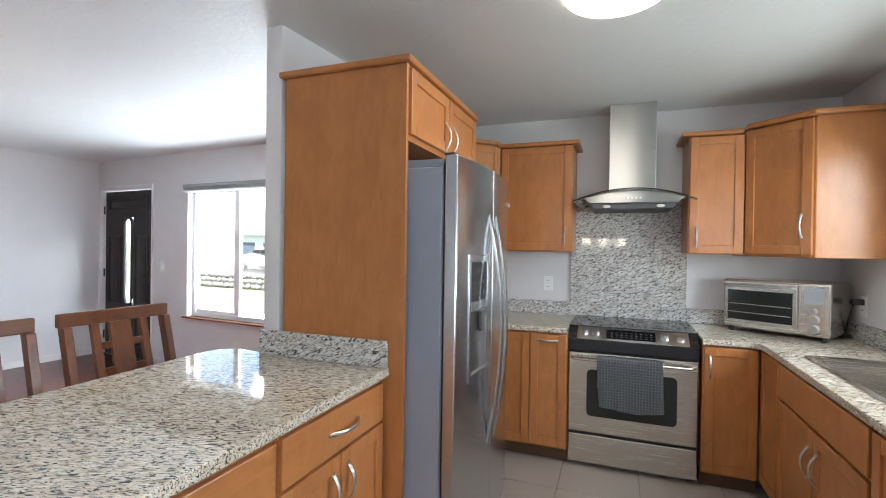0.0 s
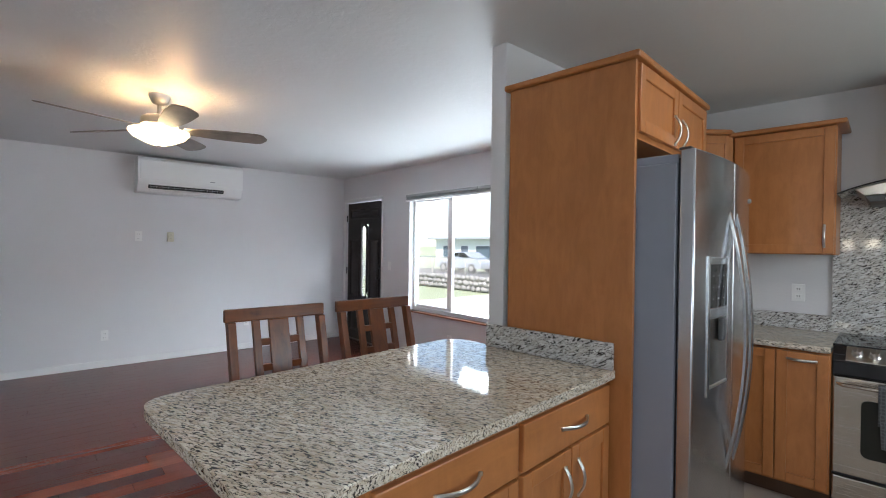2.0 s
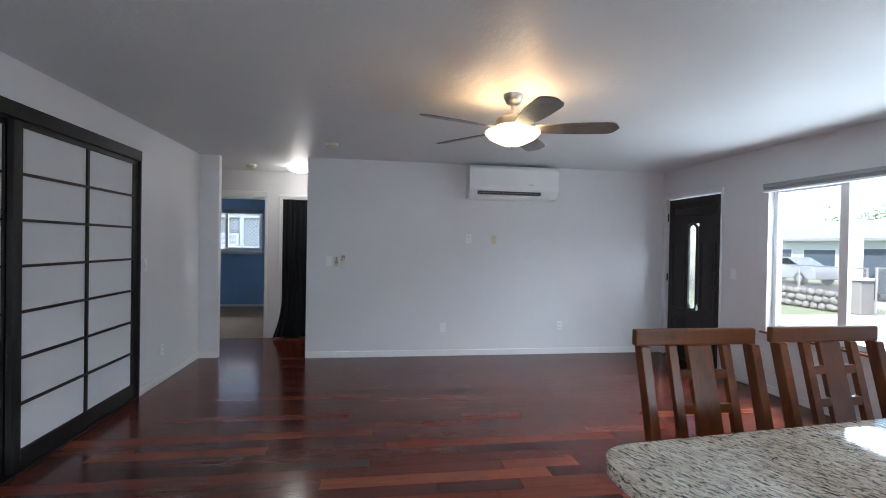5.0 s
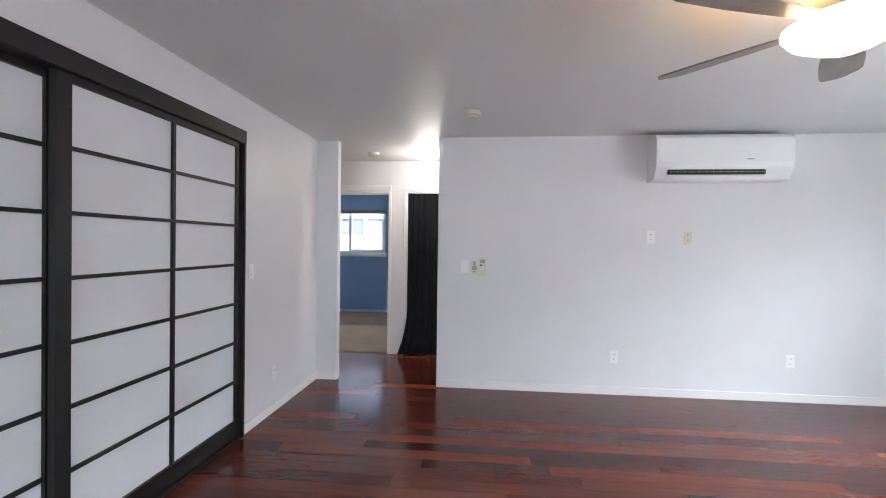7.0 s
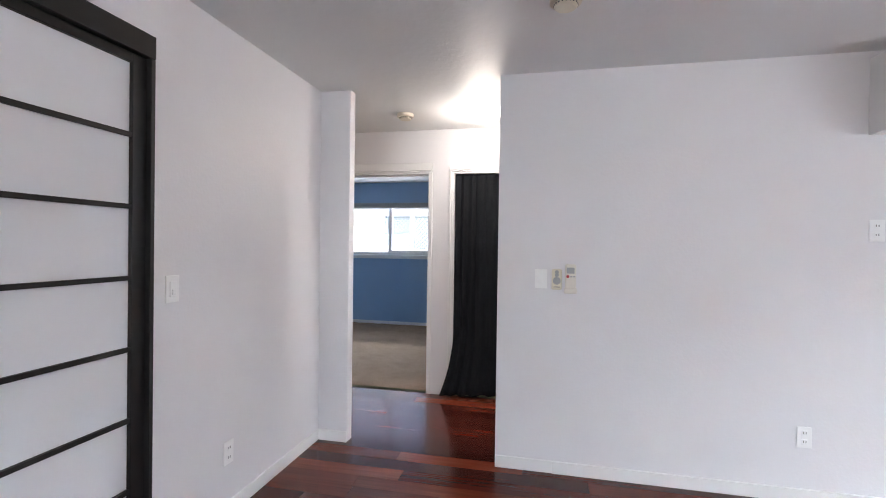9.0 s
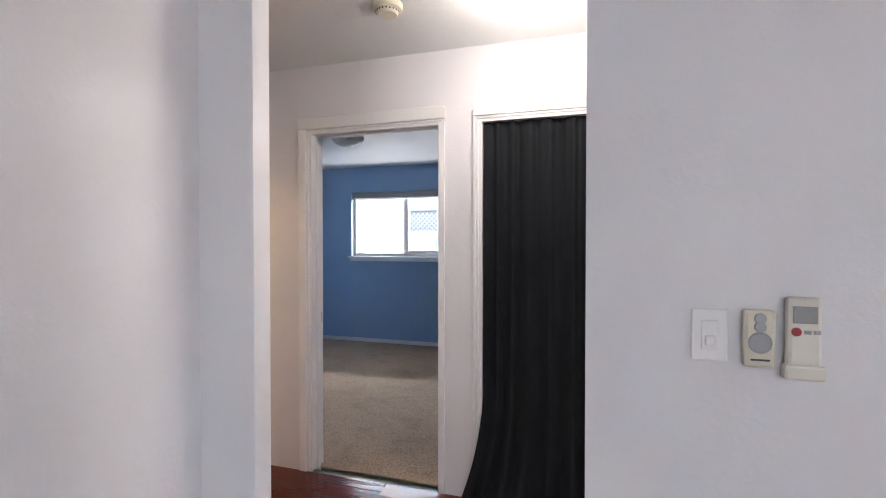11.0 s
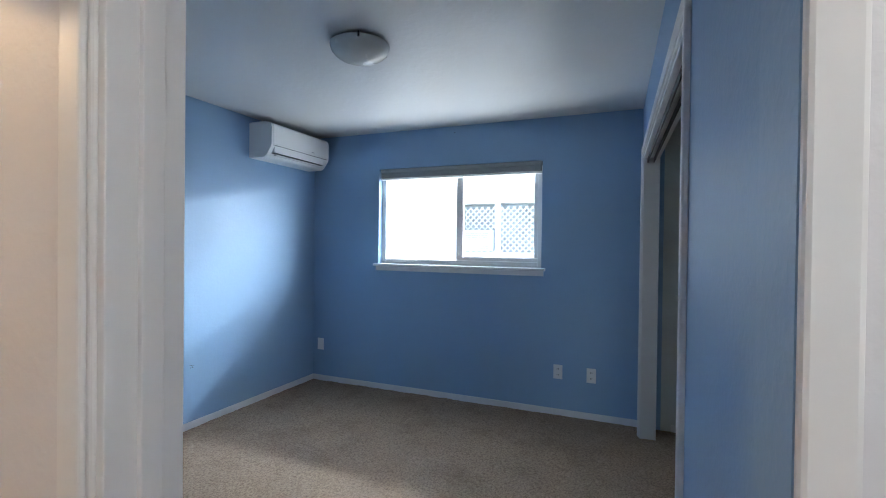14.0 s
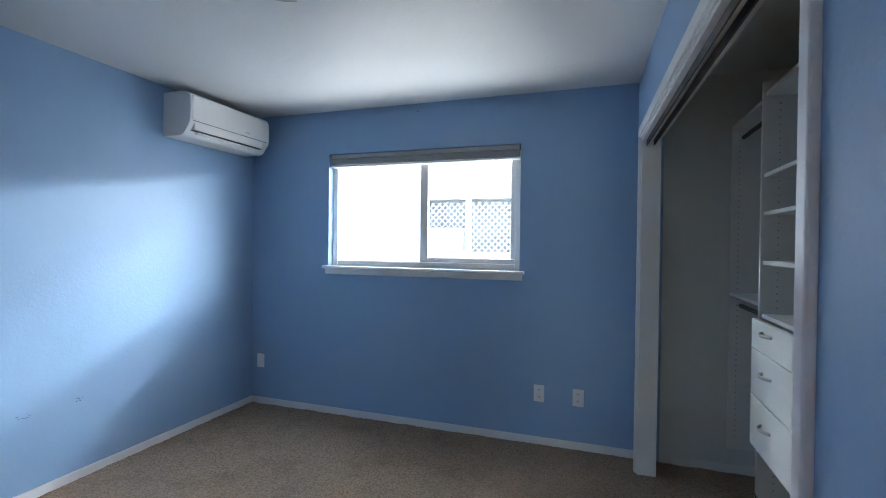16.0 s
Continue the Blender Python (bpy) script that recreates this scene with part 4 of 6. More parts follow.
tw = made("dish_towel", bm, TOWEL, None, 60)
tw.matrix_world = K(0.612, 1.44)
tagged(tw, "grey woven dish towel hung over the oven handle", "towel")

# hood
r = root("range_hood", K(0.992, 2.05), "stainless chimney range hood with a curved glass canopy", "range hood")
block("chimney", (-0.152, -0.27, 1.79), (0.152, -0.002, H - 0.002), STEEL_SHINY, r, 0.003)
XZ = Matrix(((1, 0, 0, 0), (0, 0, 1, 0), (0, 1, 0, 0), (0, 0, 0, 1)))
bm = bmesh.new()
top_ = [(0.31 - 0.62 * k / 16, 1.812 - 0.07 * ((0.31 - 0.62 * k / 16) / 0.385) ** 2) for k in range(17)]
bm_prism(bm, [(-0.27, 1.730), (0.27, 1.730)] + top_, -0.455, -0.01, XZ)
made("body", bm, STEEL_SHINY, r, 30, 0.004)
bm = bmesh.new()
bm_prism(bm, [(-0.245, 1.694), (0.245, 1.694), (0.268, 1.7295), (-0.268, 1.7295)], -0.44, -0.01, XZ)
made("underside", bm, DARKGREY, r, 30, 0.003)
for x in (-0.16, 0.17):
    bm = bmesh.new()
    bm_lathe(bm, [(0, 0.006), (0.02, 0.005), (0.026, 0)], m=pose(x, -0.441, 1.710, 90, 0, 0), seg=20, squash=(1, 0.45))
    made("spot_lens", bm, NICKEL, r, 40)
bm = bmesh.new()
rim = [(x, -(0.503 - 0.10 * (x / 0.385) ** 2), 1.822 - 0.07 * (x / 0.385) ** 2) for x in [-0.385 + 0.77 * k / 24 for k in range(25)]]
bm_tube(bm, rim, 0.0042, 6)
made("glass_edge", bm, BLACK, r, 50)
bm = bmesh.new()
arc = [(x, 1.825 - 0.07 * (x / 0.385) ** 2) for x in [-0.385 + 0.77 * k / 24 for k in range(25)]]
for x, z in arc:
    dpt = 0.50 - 0.10 * (x / 0.385) ** 2
    for yy, zz in ((-dpt, z), (-0.01, z), (-0.01, z - 0.006), (-dpt, z - 0.006)):
        bm.verts.new((x, yy, zz))
bm.verts.ensure_lookup_table()
for k in range(24):
    a = [bm.verts[4 * k + j] for j in range(4)]
    b = [bm.verts[4 * k + 4 + j] for j in range(4)]
    for j in range(4):
        bm.faces.new((a[j], a[(j + 1) % 4], b[(j + 1) % 4], b[j]))
bm.faces.new([bm.verts[j] for j in range(4)])
bm.faces.new([bm.verts[96 + j] for j in range(4)])
made("glass_canopy", bm, clear("smoked_glass", (0.82, 0.88, 0.86), 0.02), r, 40)
bm = bmesh.new()
for k in range(5):
    bm_lathe(bm, [(0, 0.003), (0.006, 0.002), (0.007, 0)], m=pose(-0.05 + 0.025 * k, -0.456, 1.762, 90, 0, 0), seg=12)
made("button", bm, PLASTIC, r)

# toaster oven
TA = -33
r = root("toaster_oven", K(1.568, 1.835, CT, TA) @ Matrix.Scale(1.19, 4), "brushed steel countertop toaster oven with a glass door", "toaster oven")
block("body", (0, 0.0, 0.022), (0.475, 0.32, 0.285), STEEL_H, r, 0.012)
d = block("door", (0.008, -0.016, 0.045), (0.345, -0.0005, 0.275), STEEL_H, r, 0.004)
block("window", (0.030, -0.018, 0.070), (0.325, -0.0155, 0.228), GLASSWALL, d, 0.001)
bm = bmesh.new()
for z in (0.11, 0.155):
    for x0, x1 in ((0.035, 0.318),):
        bm_tube(bm, [(x0, -0.0195, z), (x1, -0.0195, z)], 0.0018, 6)
made("rack", bm, NICKEL, d)
bm = bmesh.new()
bm_tube(bm, [(0.02, -0.016, 0.252), (0.025, -0.045, 0.255), (0.33, -0.045, 0.255), (0.335, -0.016, 0.252)], 0.009, 10)
made("handle", bm, NICKEL, d, 50)
block("control_panel", (0.352, -0.012, 0.035), (0.470, -0.0005, 0.278), STEEL_H, r, 0.004)
block("screen", (0.372, -0.0145, 0.185), (0.450, -0.0115, 0.262), GREYP, r, 0.002)
for z, q in ((0.150, 0.014), (0.108, 0.023), (0.062, 0.023)):
    bm = bmesh.new()
    bm_lathe(bm, [(0, 0.022), (q * 0.85, 0.022), (q, 0.018), (q, 0.0)], m=pose(0.411, -0.012, z, 90, 0, 0), seg=22)
    made("knob", bm, NICKEL, r, 40)
bm = bmesh.new()
for x in (0.03, 0.44):
    for y in (0.03, 0.29):
        bm_lathe(bm, [(0.014, 0), (0.014, 0.022)], at=(x, y, 0), seg=12)
        bm_box(bm, (x - 0.009, y - 0.009, 0), (x + 0.009, y + 0.009, 0.021))
made("foot", bm, BLACK, r)
bm = bmesh.new()
bm_tube(bm, [(2.265 - 0.01, 1.72, 1.135), (2.215, 1.72, 1.13), (2.20, 1.73, 1.05), (2.19, 1.76, 0.93), (2.17, 1.80, 0.912), (2.08, 1.82, 0.912)], 0.006, 8)
bm_box(bm, (2.20, 1.70, 1.115), (2.262, 1.74, 1.15), 0.006)
cb = made("power_cord", bm, BLACK, None, 50)
cb.matrix_world = K(0, 0)
tagged(cb, "black power cord plugged into the wall outlet", "cord")

# fridge
r = root("refrigerator", K(0, 0.035), "stainless side-by-side refrigerator with an ice dispenser", "refrigerator")
FX = 0.325
block("body", (-0.46, 0.0, 0.02), (0.250, 0.915, 1.748), FRIDGE_SIDE, r, 0.006)
block("hinge_cover", (0.075, 0.03, 1.749), (0.248, 0.885, 1.786), FRIDGE_SIDE, r, 0.006)
block("hinge", (0.249, 0.015, 1.7965), (0.295, 0.070, 1.806), DARKGREY, r, 0.004)
block("gasket", (0.2505, 0.012, 0.10), (0.2585, 0.903, 1.765), BLACK, r, 0.002)


def bow(y):
    """How far the fridge front stands out at y: both doors share one gentle curve."""
    return FX - 0.014 + 0.036 * (1 - ((y - 0.4575) / 0.4575) ** 2)


def curved(y0, y1, z0, z1, out, back=None, n=12, bevel=0.0):
    bm = bmesh.new()
    ys = [y0 + (y1 - y0) * k / n for k in range(n + 1)]
    bm_prism(bm, [(bow(y) + out, y) for y in ys] + ([(back, y1), (back, y0)] if back is not None else [(bow(y) - 0.004, y) for y in ys[::-1]]), z0, z1)
    return bm


dl = made("freezer_door", curved(0.002, 0.430, 0.055, 1.795, 0, 0.259), STEEL, r, 30, 0.006)
dr = made("fridge_door", curved(0.438, 0.913, 0.055, 1.795, 0, 0.259), STEEL, r, 30, 0.006)
for d, y, s_ in ((dl, 0.388, -1), (dr, 0.480, 1)):
    bm = bmesh.new()
    rows_ = []
    for k in range(25):
        c = k / 12 - 1
        off, z, w = 0.066 * (1 - c * c), 1.04 + 0.54 * c, 0.017 - 0.006 * c * c
        yc = y + 0.012 * s_ * c * c
        rows_.append([bm.verts.new((bow(yc) - 0.004 + off + a * 0.007, yc + b * w, z)) for a, b in ((-1, -1), (0.4, -1), (1, -0.5), (1, 0.5), (0.4, 1), (-1, 1))])
    for a, b in zip(rows_, rows_[1:]):
        for k in range(6):
            bm.faces.new((a[k], a[(k + 1) % 6], b[(k + 1) % 6], b[k]))
    bm.faces.new(rows_[0][::-1])
    bm.faces.new(rows_[-1])
    made("handle", bm, STEEL, d, 50)
for y0, y1, z0, z1 in ((0.120, 0.140, 0.85, 1.395), (0.335, 0.355, 0.85, 1.395), (0.140, 0.335, 1.362, 1.390), (0.140, 0.335, 1.150, 1.192), (0.140, 0.335, 0.85, 0.880)):
    made("dispenser_frame", curved(y0, y1, z0, z1, 0.005), STEEL, dl, 30, 0.002)
made("dispenser_panel", curved(0.141, 0.334, 1.193, 1.361, 0.003), GLOSS, dl, 30)
made("dispenser_well", curved(0.141, 0.334, 0.881, 1.149, 0.003), STEEL_SHINY, dl, 30)
made("dispenser_tray", curved(0.150, 0.325, 0.881, 0.892, 0.010), NICKEL, dl, 30, 0.003)
bm = bmesh.new()
bm_box(bm, (bow(0.24) + 0.004, 0.215, 1.06), (bow(0.24) + 0.022, 0.262, 1.148), 0.006)
made("dispenser_lever", bm, DARKGREY, dl)
bm = bmesh.new()
for k in range(3):
    for j in range(3):
        yy = 0.170 + 0.055 * k
        bm_box(bm, (bow(yy) + 0.0010, yy, 1.225 + 0.045 * j), (bow(yy + 0.008) + 0.0036, yy + 0.008, 1.229 + 0.045 * j))
made("dispenser_marks", bm, GREYP, dl)
bm = bmesh.new()
bm_lathe(bm, [(0, 0.012), (0.010, 0.011), (0.012, 0.004), (0.012, 0)], m=pose(bow(0.86) - 0.002, 0.86, 1.665, 0, 90, 0), seg=16)
made("badge", bm, NICKEL, dr, 40)
block("grille", (0.20, 0.02, 0.0), (0.255, 0.895, 0.05), BLACK, r, 0.003)

# ---- living room ----


def bar_chair(m):
    r = root("counter_chair", m, "dark cherry wood counter chair with a slatted back", "chair", "chairs at the peninsula")

    def lean(z):
        return -0.02 - 0.26 * max(0.0, z - 0.60) ** 1.1

    def upright(x, w, z0, z1, t=0.022, taper=1.0):
        bm = bmesh.new()
        n = 6
        rows = []
        for k in range(n + 1):
            z = z0 + (z1 - z0) * k / n
            ww = w * (1 + (taper - 1) * (1 - k / n))
            y = -lean(z)
            rows.append([bm.verts.new((x + a * ww / 2, y + b * t / 2, z)) for a, b in ((-1, -1), (1, -1), (1, 1), (-1, 1))])
        for a, b in zip(rows, rows[1:]):
            for k in range(4):
                bm.faces.new((a[k], a[(k + 1) % 4], b[(k + 1) % 4], b[k]))
        bm.faces.new(rows[0][::-1])
        bm.faces.new(rows[-1])
        return bm
    top, seat = 1.125, 0.62
    for x in (-0.212, 0.212):
        made("back_post", upright(x, 0.034, 0.0, top - 0.055, 0.046), CHERRY, r, bevel=0.004)
    bm = bmesh.new()
    bm_box(bm, (-0.236, -lean(top) - 0.014, top - 0.058), (0.236, -lean(top) + 0.014, top), 0.006)
    made("top_rail", bm, CHERRY_H, r)
    made("splat", upright(0, 0.092, seat + 0.05, top - 0.055, 0.020), CHERRY, r, bevel=0.002)
    for x in (-0.104, 0.104):
        made("slat", upright(x, 0.032, seat + 0.05, top - 0.055, 0.024), CHERRY, r, bevel=0.002)
    bm = bmesh.new()
    for z in (0.972, 0.862, 0.752):
        for s in (-1, 1):
            bm_box(bm, (s * 0.045, -lean(z) - 0.010, z - 0.015), (s * 0.092, -lean(z) + 0.010, z + 0.015), 0.001)
    made("cross_bars", bm, CHERRY_H, r)
    bm = bmesh.new()
    bm_box(bm, (-0.20, -lean(0.67) - 0.01, seat + 0.03), (0.20, -lean(0.67) + 0.01, seat + 0.07), 0.003)
    made("lower_rail", bm, CHERRY_H, r)
    bm = bmesh.new()
    bm_prism(bm, rounded([(-0.205, 0.03), (0.205, 0.03), (0.225, -0.40), (-0.225, -0.40)], [0.02, 0.02, 0.05, 0.05], 5), seat - 0.012, seat + 0.022)
    made("seat", bm, plain("seat_pad", (0.03, 0.02, 0.016), 0.6), r, bevel=0.01)
    bm = bmesh.new()
    for a, b in (((-0.20, -0.39, seat - 0.065), (0.20, -0.37, seat - 0.013)), ((-0.20, 0.0, seat - 0.065), (0.20, 0.02, seat - 0.013)), ((-0.21, -0.38, seat - 0.065), (-0.19, 0.0, seat - 0.013)), ((0.19, -0.38, seat - 0.065), (0.21, 0.0, seat - 0.013))):
        bm_box(bm, a, b, 0.003)
    made("apron", bm, CHERRY, r)
    for x in (-0.20, 0.20):
        made("front_leg", (lambda q: (bm_box(q, (x - 0.018, -0.396, 0.0), (x + 0.018, -0.36, seat - 0.012), 0.004), q)[1])(bmesh.new()), CHERRY, r)
    bm = bmesh.new()
    bm_box(bm, (-0.19, -0.387, 0.20), (0.19, -0.367, 0.235), 0.003)
    bm_box(bm, (-0.208, -0.37, 0.26), (-0.19, 0.0, 0.29), 0.003)
    bm_box(bm, (0.19, -0.37, 0.26), (0.208, 0.0, 0.29), 0.003)
    made("stretcher", bm, CHERRY, r)
    return r


chair = bar_chair(pose(-2.255, 0.762, 0, 0, 0, 90))
copy_thing(chair, pose(-2.275, 1.318, 0, 0, 0, 91))

# ceiling fan
FXY = (-3.965, 0.543)
r = root("ceiling_fan", pose(*FXY, H), "brushed nickel ceiling fan with five blades and lit bowl", "ceiling fan")
bm = bmesh.new()
bm_lathe(bm, [(0, 0), (0.068, 0), (0.066, -0.02), (0.045, -0.06), (0.022, -0.07), (0.014, -0.075), (0.014, -0.14), (0.03, -0.145), (0, -0.145)], seg=32)
made("canopy", bm, NICKEL, r, 40)
bm = bmesh.new()
bm_lathe(bm, [(0, -0.135), (0.05, -0.14), (0.10, -0.155), (0.115, -0.175), (0.115, -0.215), (0.09, -0.235), (0.07, -0.255), (0, -0.255)], seg=36)
made("motor", bm, NICKEL, r, 40)
bm = bmesh.new()
bm_lathe(bm, [(0.165, -0.245), (0.185, -0.25), (0.187, -0.262), (0.16, -0.295), (0.10, -0.325), (0.09, -0.330), (0.05, -0.345), (0.0, -0.348)], seg=40)
made("light_bowl", bm, FAN_GLOW, r, 50)
bm = bmesh.new()
bm_lathe(bm, [(0.012, -0.347), (0.012, -0.356), (0, -0.360)], seg=16)
made("finial", bm, NICKEL, r, 40)
BLADE = timber("fan_blade_grey", (0.13, 0.11, 0.09), (0.22, 0.19, 0.16), (2, 20, 20), rough=0.35)
for k in range(5):
    bm = bmesh.new()
    n = 18
    lo_, hi_ = [], []
    for i in range(n + 1):
        s = i / n
        x = 0.15 + 0.55 * s
        w = 0.045 + 0.035 * math.sin(min(1, s * 1.5) * math.pi / 2)
        if s > 0.86:
            w *= math.sqrt(max(0.02, 1 - ((s - 0.86) / 0.14) ** 2))
        lo_.append((x, -w))
        hi_.append((x, w))
    bm_prism(bm, lo_ + hi_[::-1], -0.004, 0.004)
    b = made("blade", bm, BLADE, r, bevel=0.002)
    b.matrix_local = pose(0, 0, -0.235, 0, 0, 2 + 72 * k) @ pose(0, 0, 0, -13, 0, 0)
    bm = bmesh.new()
    bm_box(bm, (0.09, -0.02, -0.010), (0.21, 0.02, -0.004), 0.002)
    a = made("bracket", bm, NICKEL, r)
    a.matrix_local = b.matrix_local


def split_ac(m, w, h, d, label, shut=False):
    r = root("air_conditioner", m, label, "air conditioner", "wall air conditioners")
    bm = bmesh.new()
    prof = rounded([(0, 0), (0, h), (-d * 0.82, h), (-d, h * 0.9), (-d, h * 0.30), (-d * 0.72, 0)], [0, 0.01, 0.03, 0.03, 0.03, 0.03], 4)
    bm_prism(bm, prof, 0, w, Matrix(((0, 0, 1, 0), (1, 0, 0, 0), (0, 1, 0, 0), (0, 0, 0, 1))))
    made("casing", bm, PLASTIC, r, 30)
    bm = bmesh.new()
    bm_box(bm, (w * 0.02, -d - 0.004, h * 0.36), (w * 0.98, -d + 0.012, h * 0.90), 0.004)
    made("front_panel", bm, PLASTIC, r)
    bm = bmesh.new()
    bm_box(bm, (w * 0.09, -d * 0.965, h * 0.115), (w * 0.80, -d * 0.80, h * 0.215), 0.004)
    if shut:
        bm.clear()
        bm_box(bm, (w * 0.05, -d * 0.985, h * 0.115), (w * 0.90, -d * 0.80, h * 0.125), 0.002)
        bm_box(bm, (w * 0.03, -d * 1.002, h * 0.325), (w * 0.97, -d * 0.93, h * 0.335), 0.001)
    made("vent", bm, DARKGREY if shut else BLACK, r)
    if not shut:
        bm = bmesh.new()
        for k in range(14):
            x = w * (0.11 + 0.68 * k / 13)
            bm_box(bm, (x - 0.002, -d * 0.970, h * 0.13), (x + 0.002, -d * 0.90, h * 0.20), 0.0005)
        bm_box(bm, (w * 0.10, -d * 0.975, h * 0.158), (w * 0.79, -d * 0.93, h * 0.168), 0.001)
        made("fins", bm, GREYP, r)
    bm = bmesh.new()
    if shut:
        bm_box(bm, (w * 0.05, -d * 0.992, h * 0.13), (w * 0.90, -d * 0.80, h * 0.30), 0.006)
    bm_box(bm, (w * 0.09, -d * 0.975, h * 0.225), (w * 0.80, -d * 0.93, h * 0.25), 0.003)
    bm_box(bm, (w * 0.10, -d * 0.93, h * 0.06), (w * 0.79, -d * 0.80, h * 0.10), 0.003)
    made("louvre", bm, PLASTIC, r)
    block("mark", (w * 0.66, -d - 0.0045, h * 0.42), (w * 0.71, -d - 0.0035, h * 0.44), GREYP, r, 0)
    return r


split_ac(pose(XW, 0.765, 1.995, 0, 0, 90), 1.14, 0.405, 0.25, "white wall-mounted split air conditioner near the ceiling")
split_ac(pose(-10.505, YB0, 2.09, 0, 0, 180), 0.765, 0.295, 0.24, "white bedroom wall air conditioner by the corner", True)

# front door
r = root("front_door", pose(DOOR_F[0], YN + 0.03, 0), "dark stained panel door with a narrow arched glass", "door")
DW, DH = DOOR_F[1] - DOOR_F[0], 2.05
gx0, gx1, gz0, gz1 = 0.405, 0.565, 0.66, 1.72
arch = [(gx0, gz0 + 0.08), (gx0 + 0.03, gz0), (gx1 - 0.03, gz0), (gx1, gz0 + 0.08)] + [((gx0 + gx1) / 2 + 0.08 * math.cos(a), gz1 - 0.08 + 0.08 * math.sin(a)) for a in [math.pi * k / 10 for k in range(11)]]
bm = bmesh.new()
bm_box(bm, (0.012, 0.0, 0.012), (gx0 - 0.02, 0.045, DH), 0.003)
bm_box(bm, (gx1 + 0.02, 0.0, 0.012), (DW - 0.012, 0.045, DH), 0.003)
bm_box(bm, (gx0 - 0.02, 0.0, 0.012), (gx1 + 0.02, 0.045, gz0 - 0.005), 0.003)
bm_box(bm, (gx0 - 0.02, 0.0, gz1 + 0.005), (gx1 + 0.02, 0.045, DH), 0.003)
made("leaf", bm, ESPRESSO, r)
bm = bmesh.new()
loop = [Vector((x, 0, z)) for x, z in arch]
bm_tube(bm, [(p.x, -0.004, p.z) for p in loop + loop[:2]], 0.018, 8)
for x0, x1, z0, z1 in ((0.10, 0.34, 0.15, 0.52), (0.63, 0.87, 0.15, 0.52), (0.10, 0.34, 0.66, 1.50), (0.63, 0.87, 0.66, 1.50), (0.10, 0.87, 1.82, 1.95)):
    for a, b in (((x0, z0), (x1, z0)), ((x1, z0), (x1, z1)), ((x1, z1), (x0, z1)), ((x0, z1), (x0, z0))):
        bm_tube(bm, [(a[0], -0.001, a[1]), (b[0], -0.001, b[1])], 0.012, 6)
    bm_box(bm, (x0 + 0.04, -0.006, z0 + 0.03), (x1 - 0.04, 0.002, z1 - 0.03), 0.005)
made("moulding", bm, ESPRESSO, r, 40)
bm = bmesh.new()
bm_prism(bm, arch, -0.026, -0.016, pose(0, 0, 0, 90, 0, 0))
gl = made("glass", bm, clear("pebbled_glass", (0.95, 0.97, 1.0), 0.12), r)
gl.visible_shadow = False
bm = bmesh.new()
bm_lathe(bm, [(0, 0.06), (0.02, 0.058), (0.028, 0.045), (0.02, 0.03), (0.012, 0.02), (0.012, 0.006), (0.03, 0.004), (0.03, 0)], m=pose(DW - 0.09, 0.0, 0.96, 90, 0, 0), seg=20)
made("knob", bm, BLACK, r, 40)
bm = bmesh.new()
bm_lathe(bm, [(0, 0.02), (0.022, 0.02), (0.028, 0.0)], m=pose(DW - 0.09, 0.0, 1.12, 90, 0, 0), seg=20)
made("deadbolt", bm, BLACK, r, 40)
for z in (0.25, 1.03, 1.82):
    bm = bmesh.new()
    bm_tube(bm, [(0.004, -0.012, z - 0.05), (0.004, -0.012, z + 0.05)], 0.009, 8)
    made("hinge", bm, BLACK, r, 40)
structure(block("trim_front_jamb", (DOOR_F[0] - 0.001, YN + 0.0, 0.0), (DOOR_F[1] + 0.001, YN + 0.139, 0.012), DARKGREY, None, 0.002), "dark door threshold")


def slider_window(name, plane, pane_at, a0, a1, z0, z1, mulls, label, frame_w=0.045, depth=0.06, sash=0):
    """A white vinyl sliding window in an opening: frame, sash bars, panes."""
    r = root(name, Matrix.Identity(4), label, "window")

    def bar(bm, p0, p1, q0, q1, d0, d1):
        a, b = ((pane_at + d0, p0, q0), (pane_at + d1, p1, q1)) if plane == "x" else ((p0, pane_at + d0, q0), (p1, pane_at + d1, q1))
        bm_box(bm, a, b, 0.004)
    h = depth / 2
    bm = bmesh.new()
    bar(bm, a0, a0 + frame_w, z0, z1, -h, h)
    bar(bm, a1 - frame_w, a1, z0, z1, -h, h)
    bar(bm, a0 + frame_w, a1 - frame_w, z0, z0 + frame_w, -h, h)
    bar(bm, a0 + frame_w, a1 - frame_w, z1 - frame_w, z1, -h, h)
    made("frame", bm, PLASTIC, r)
    for p in mulls:
        bm = bmesh.new()
        bar(bm, p - 0.032, p + 0.032, z0 + frame_w, z1 - frame_w, -h * 0.7, h * 0.7)
        made("sash_bar", bm, PLASTIC, r)
    if sash:
        bm = bmesh.new()
        s0, s1 = sash
        bar(bm, s0, s1, z0 + frame_w, z0 + frame_w + 0.035, -h * 0.6, h * 0.6)
        bar(bm, s0, s1, z1 - frame_w - 0.035, z1 - frame_w, -h * 0.6, h * 0.6)
        bar(bm, s1 - 0.035, s1, z0 + frame_w + 0.036, z1 - frame_w - 0.036, -h * 0.6, h * 0.6)
        made("sash", bm, PLASTIC, r)
    edges = [a0 + frame_w] + list(mulls) + [a1 - frame_w]
    for p, q in zip(edges, edges[1:]):
        bm = bmesh.new()
        bar(bm, p, q, z0 + frame_w * 0.8, z1 - frame_w * 0.8, -0.003, 0.003)
        g = made("pane", bm, PANE, r)
        g.visible_shadow = False
    return r


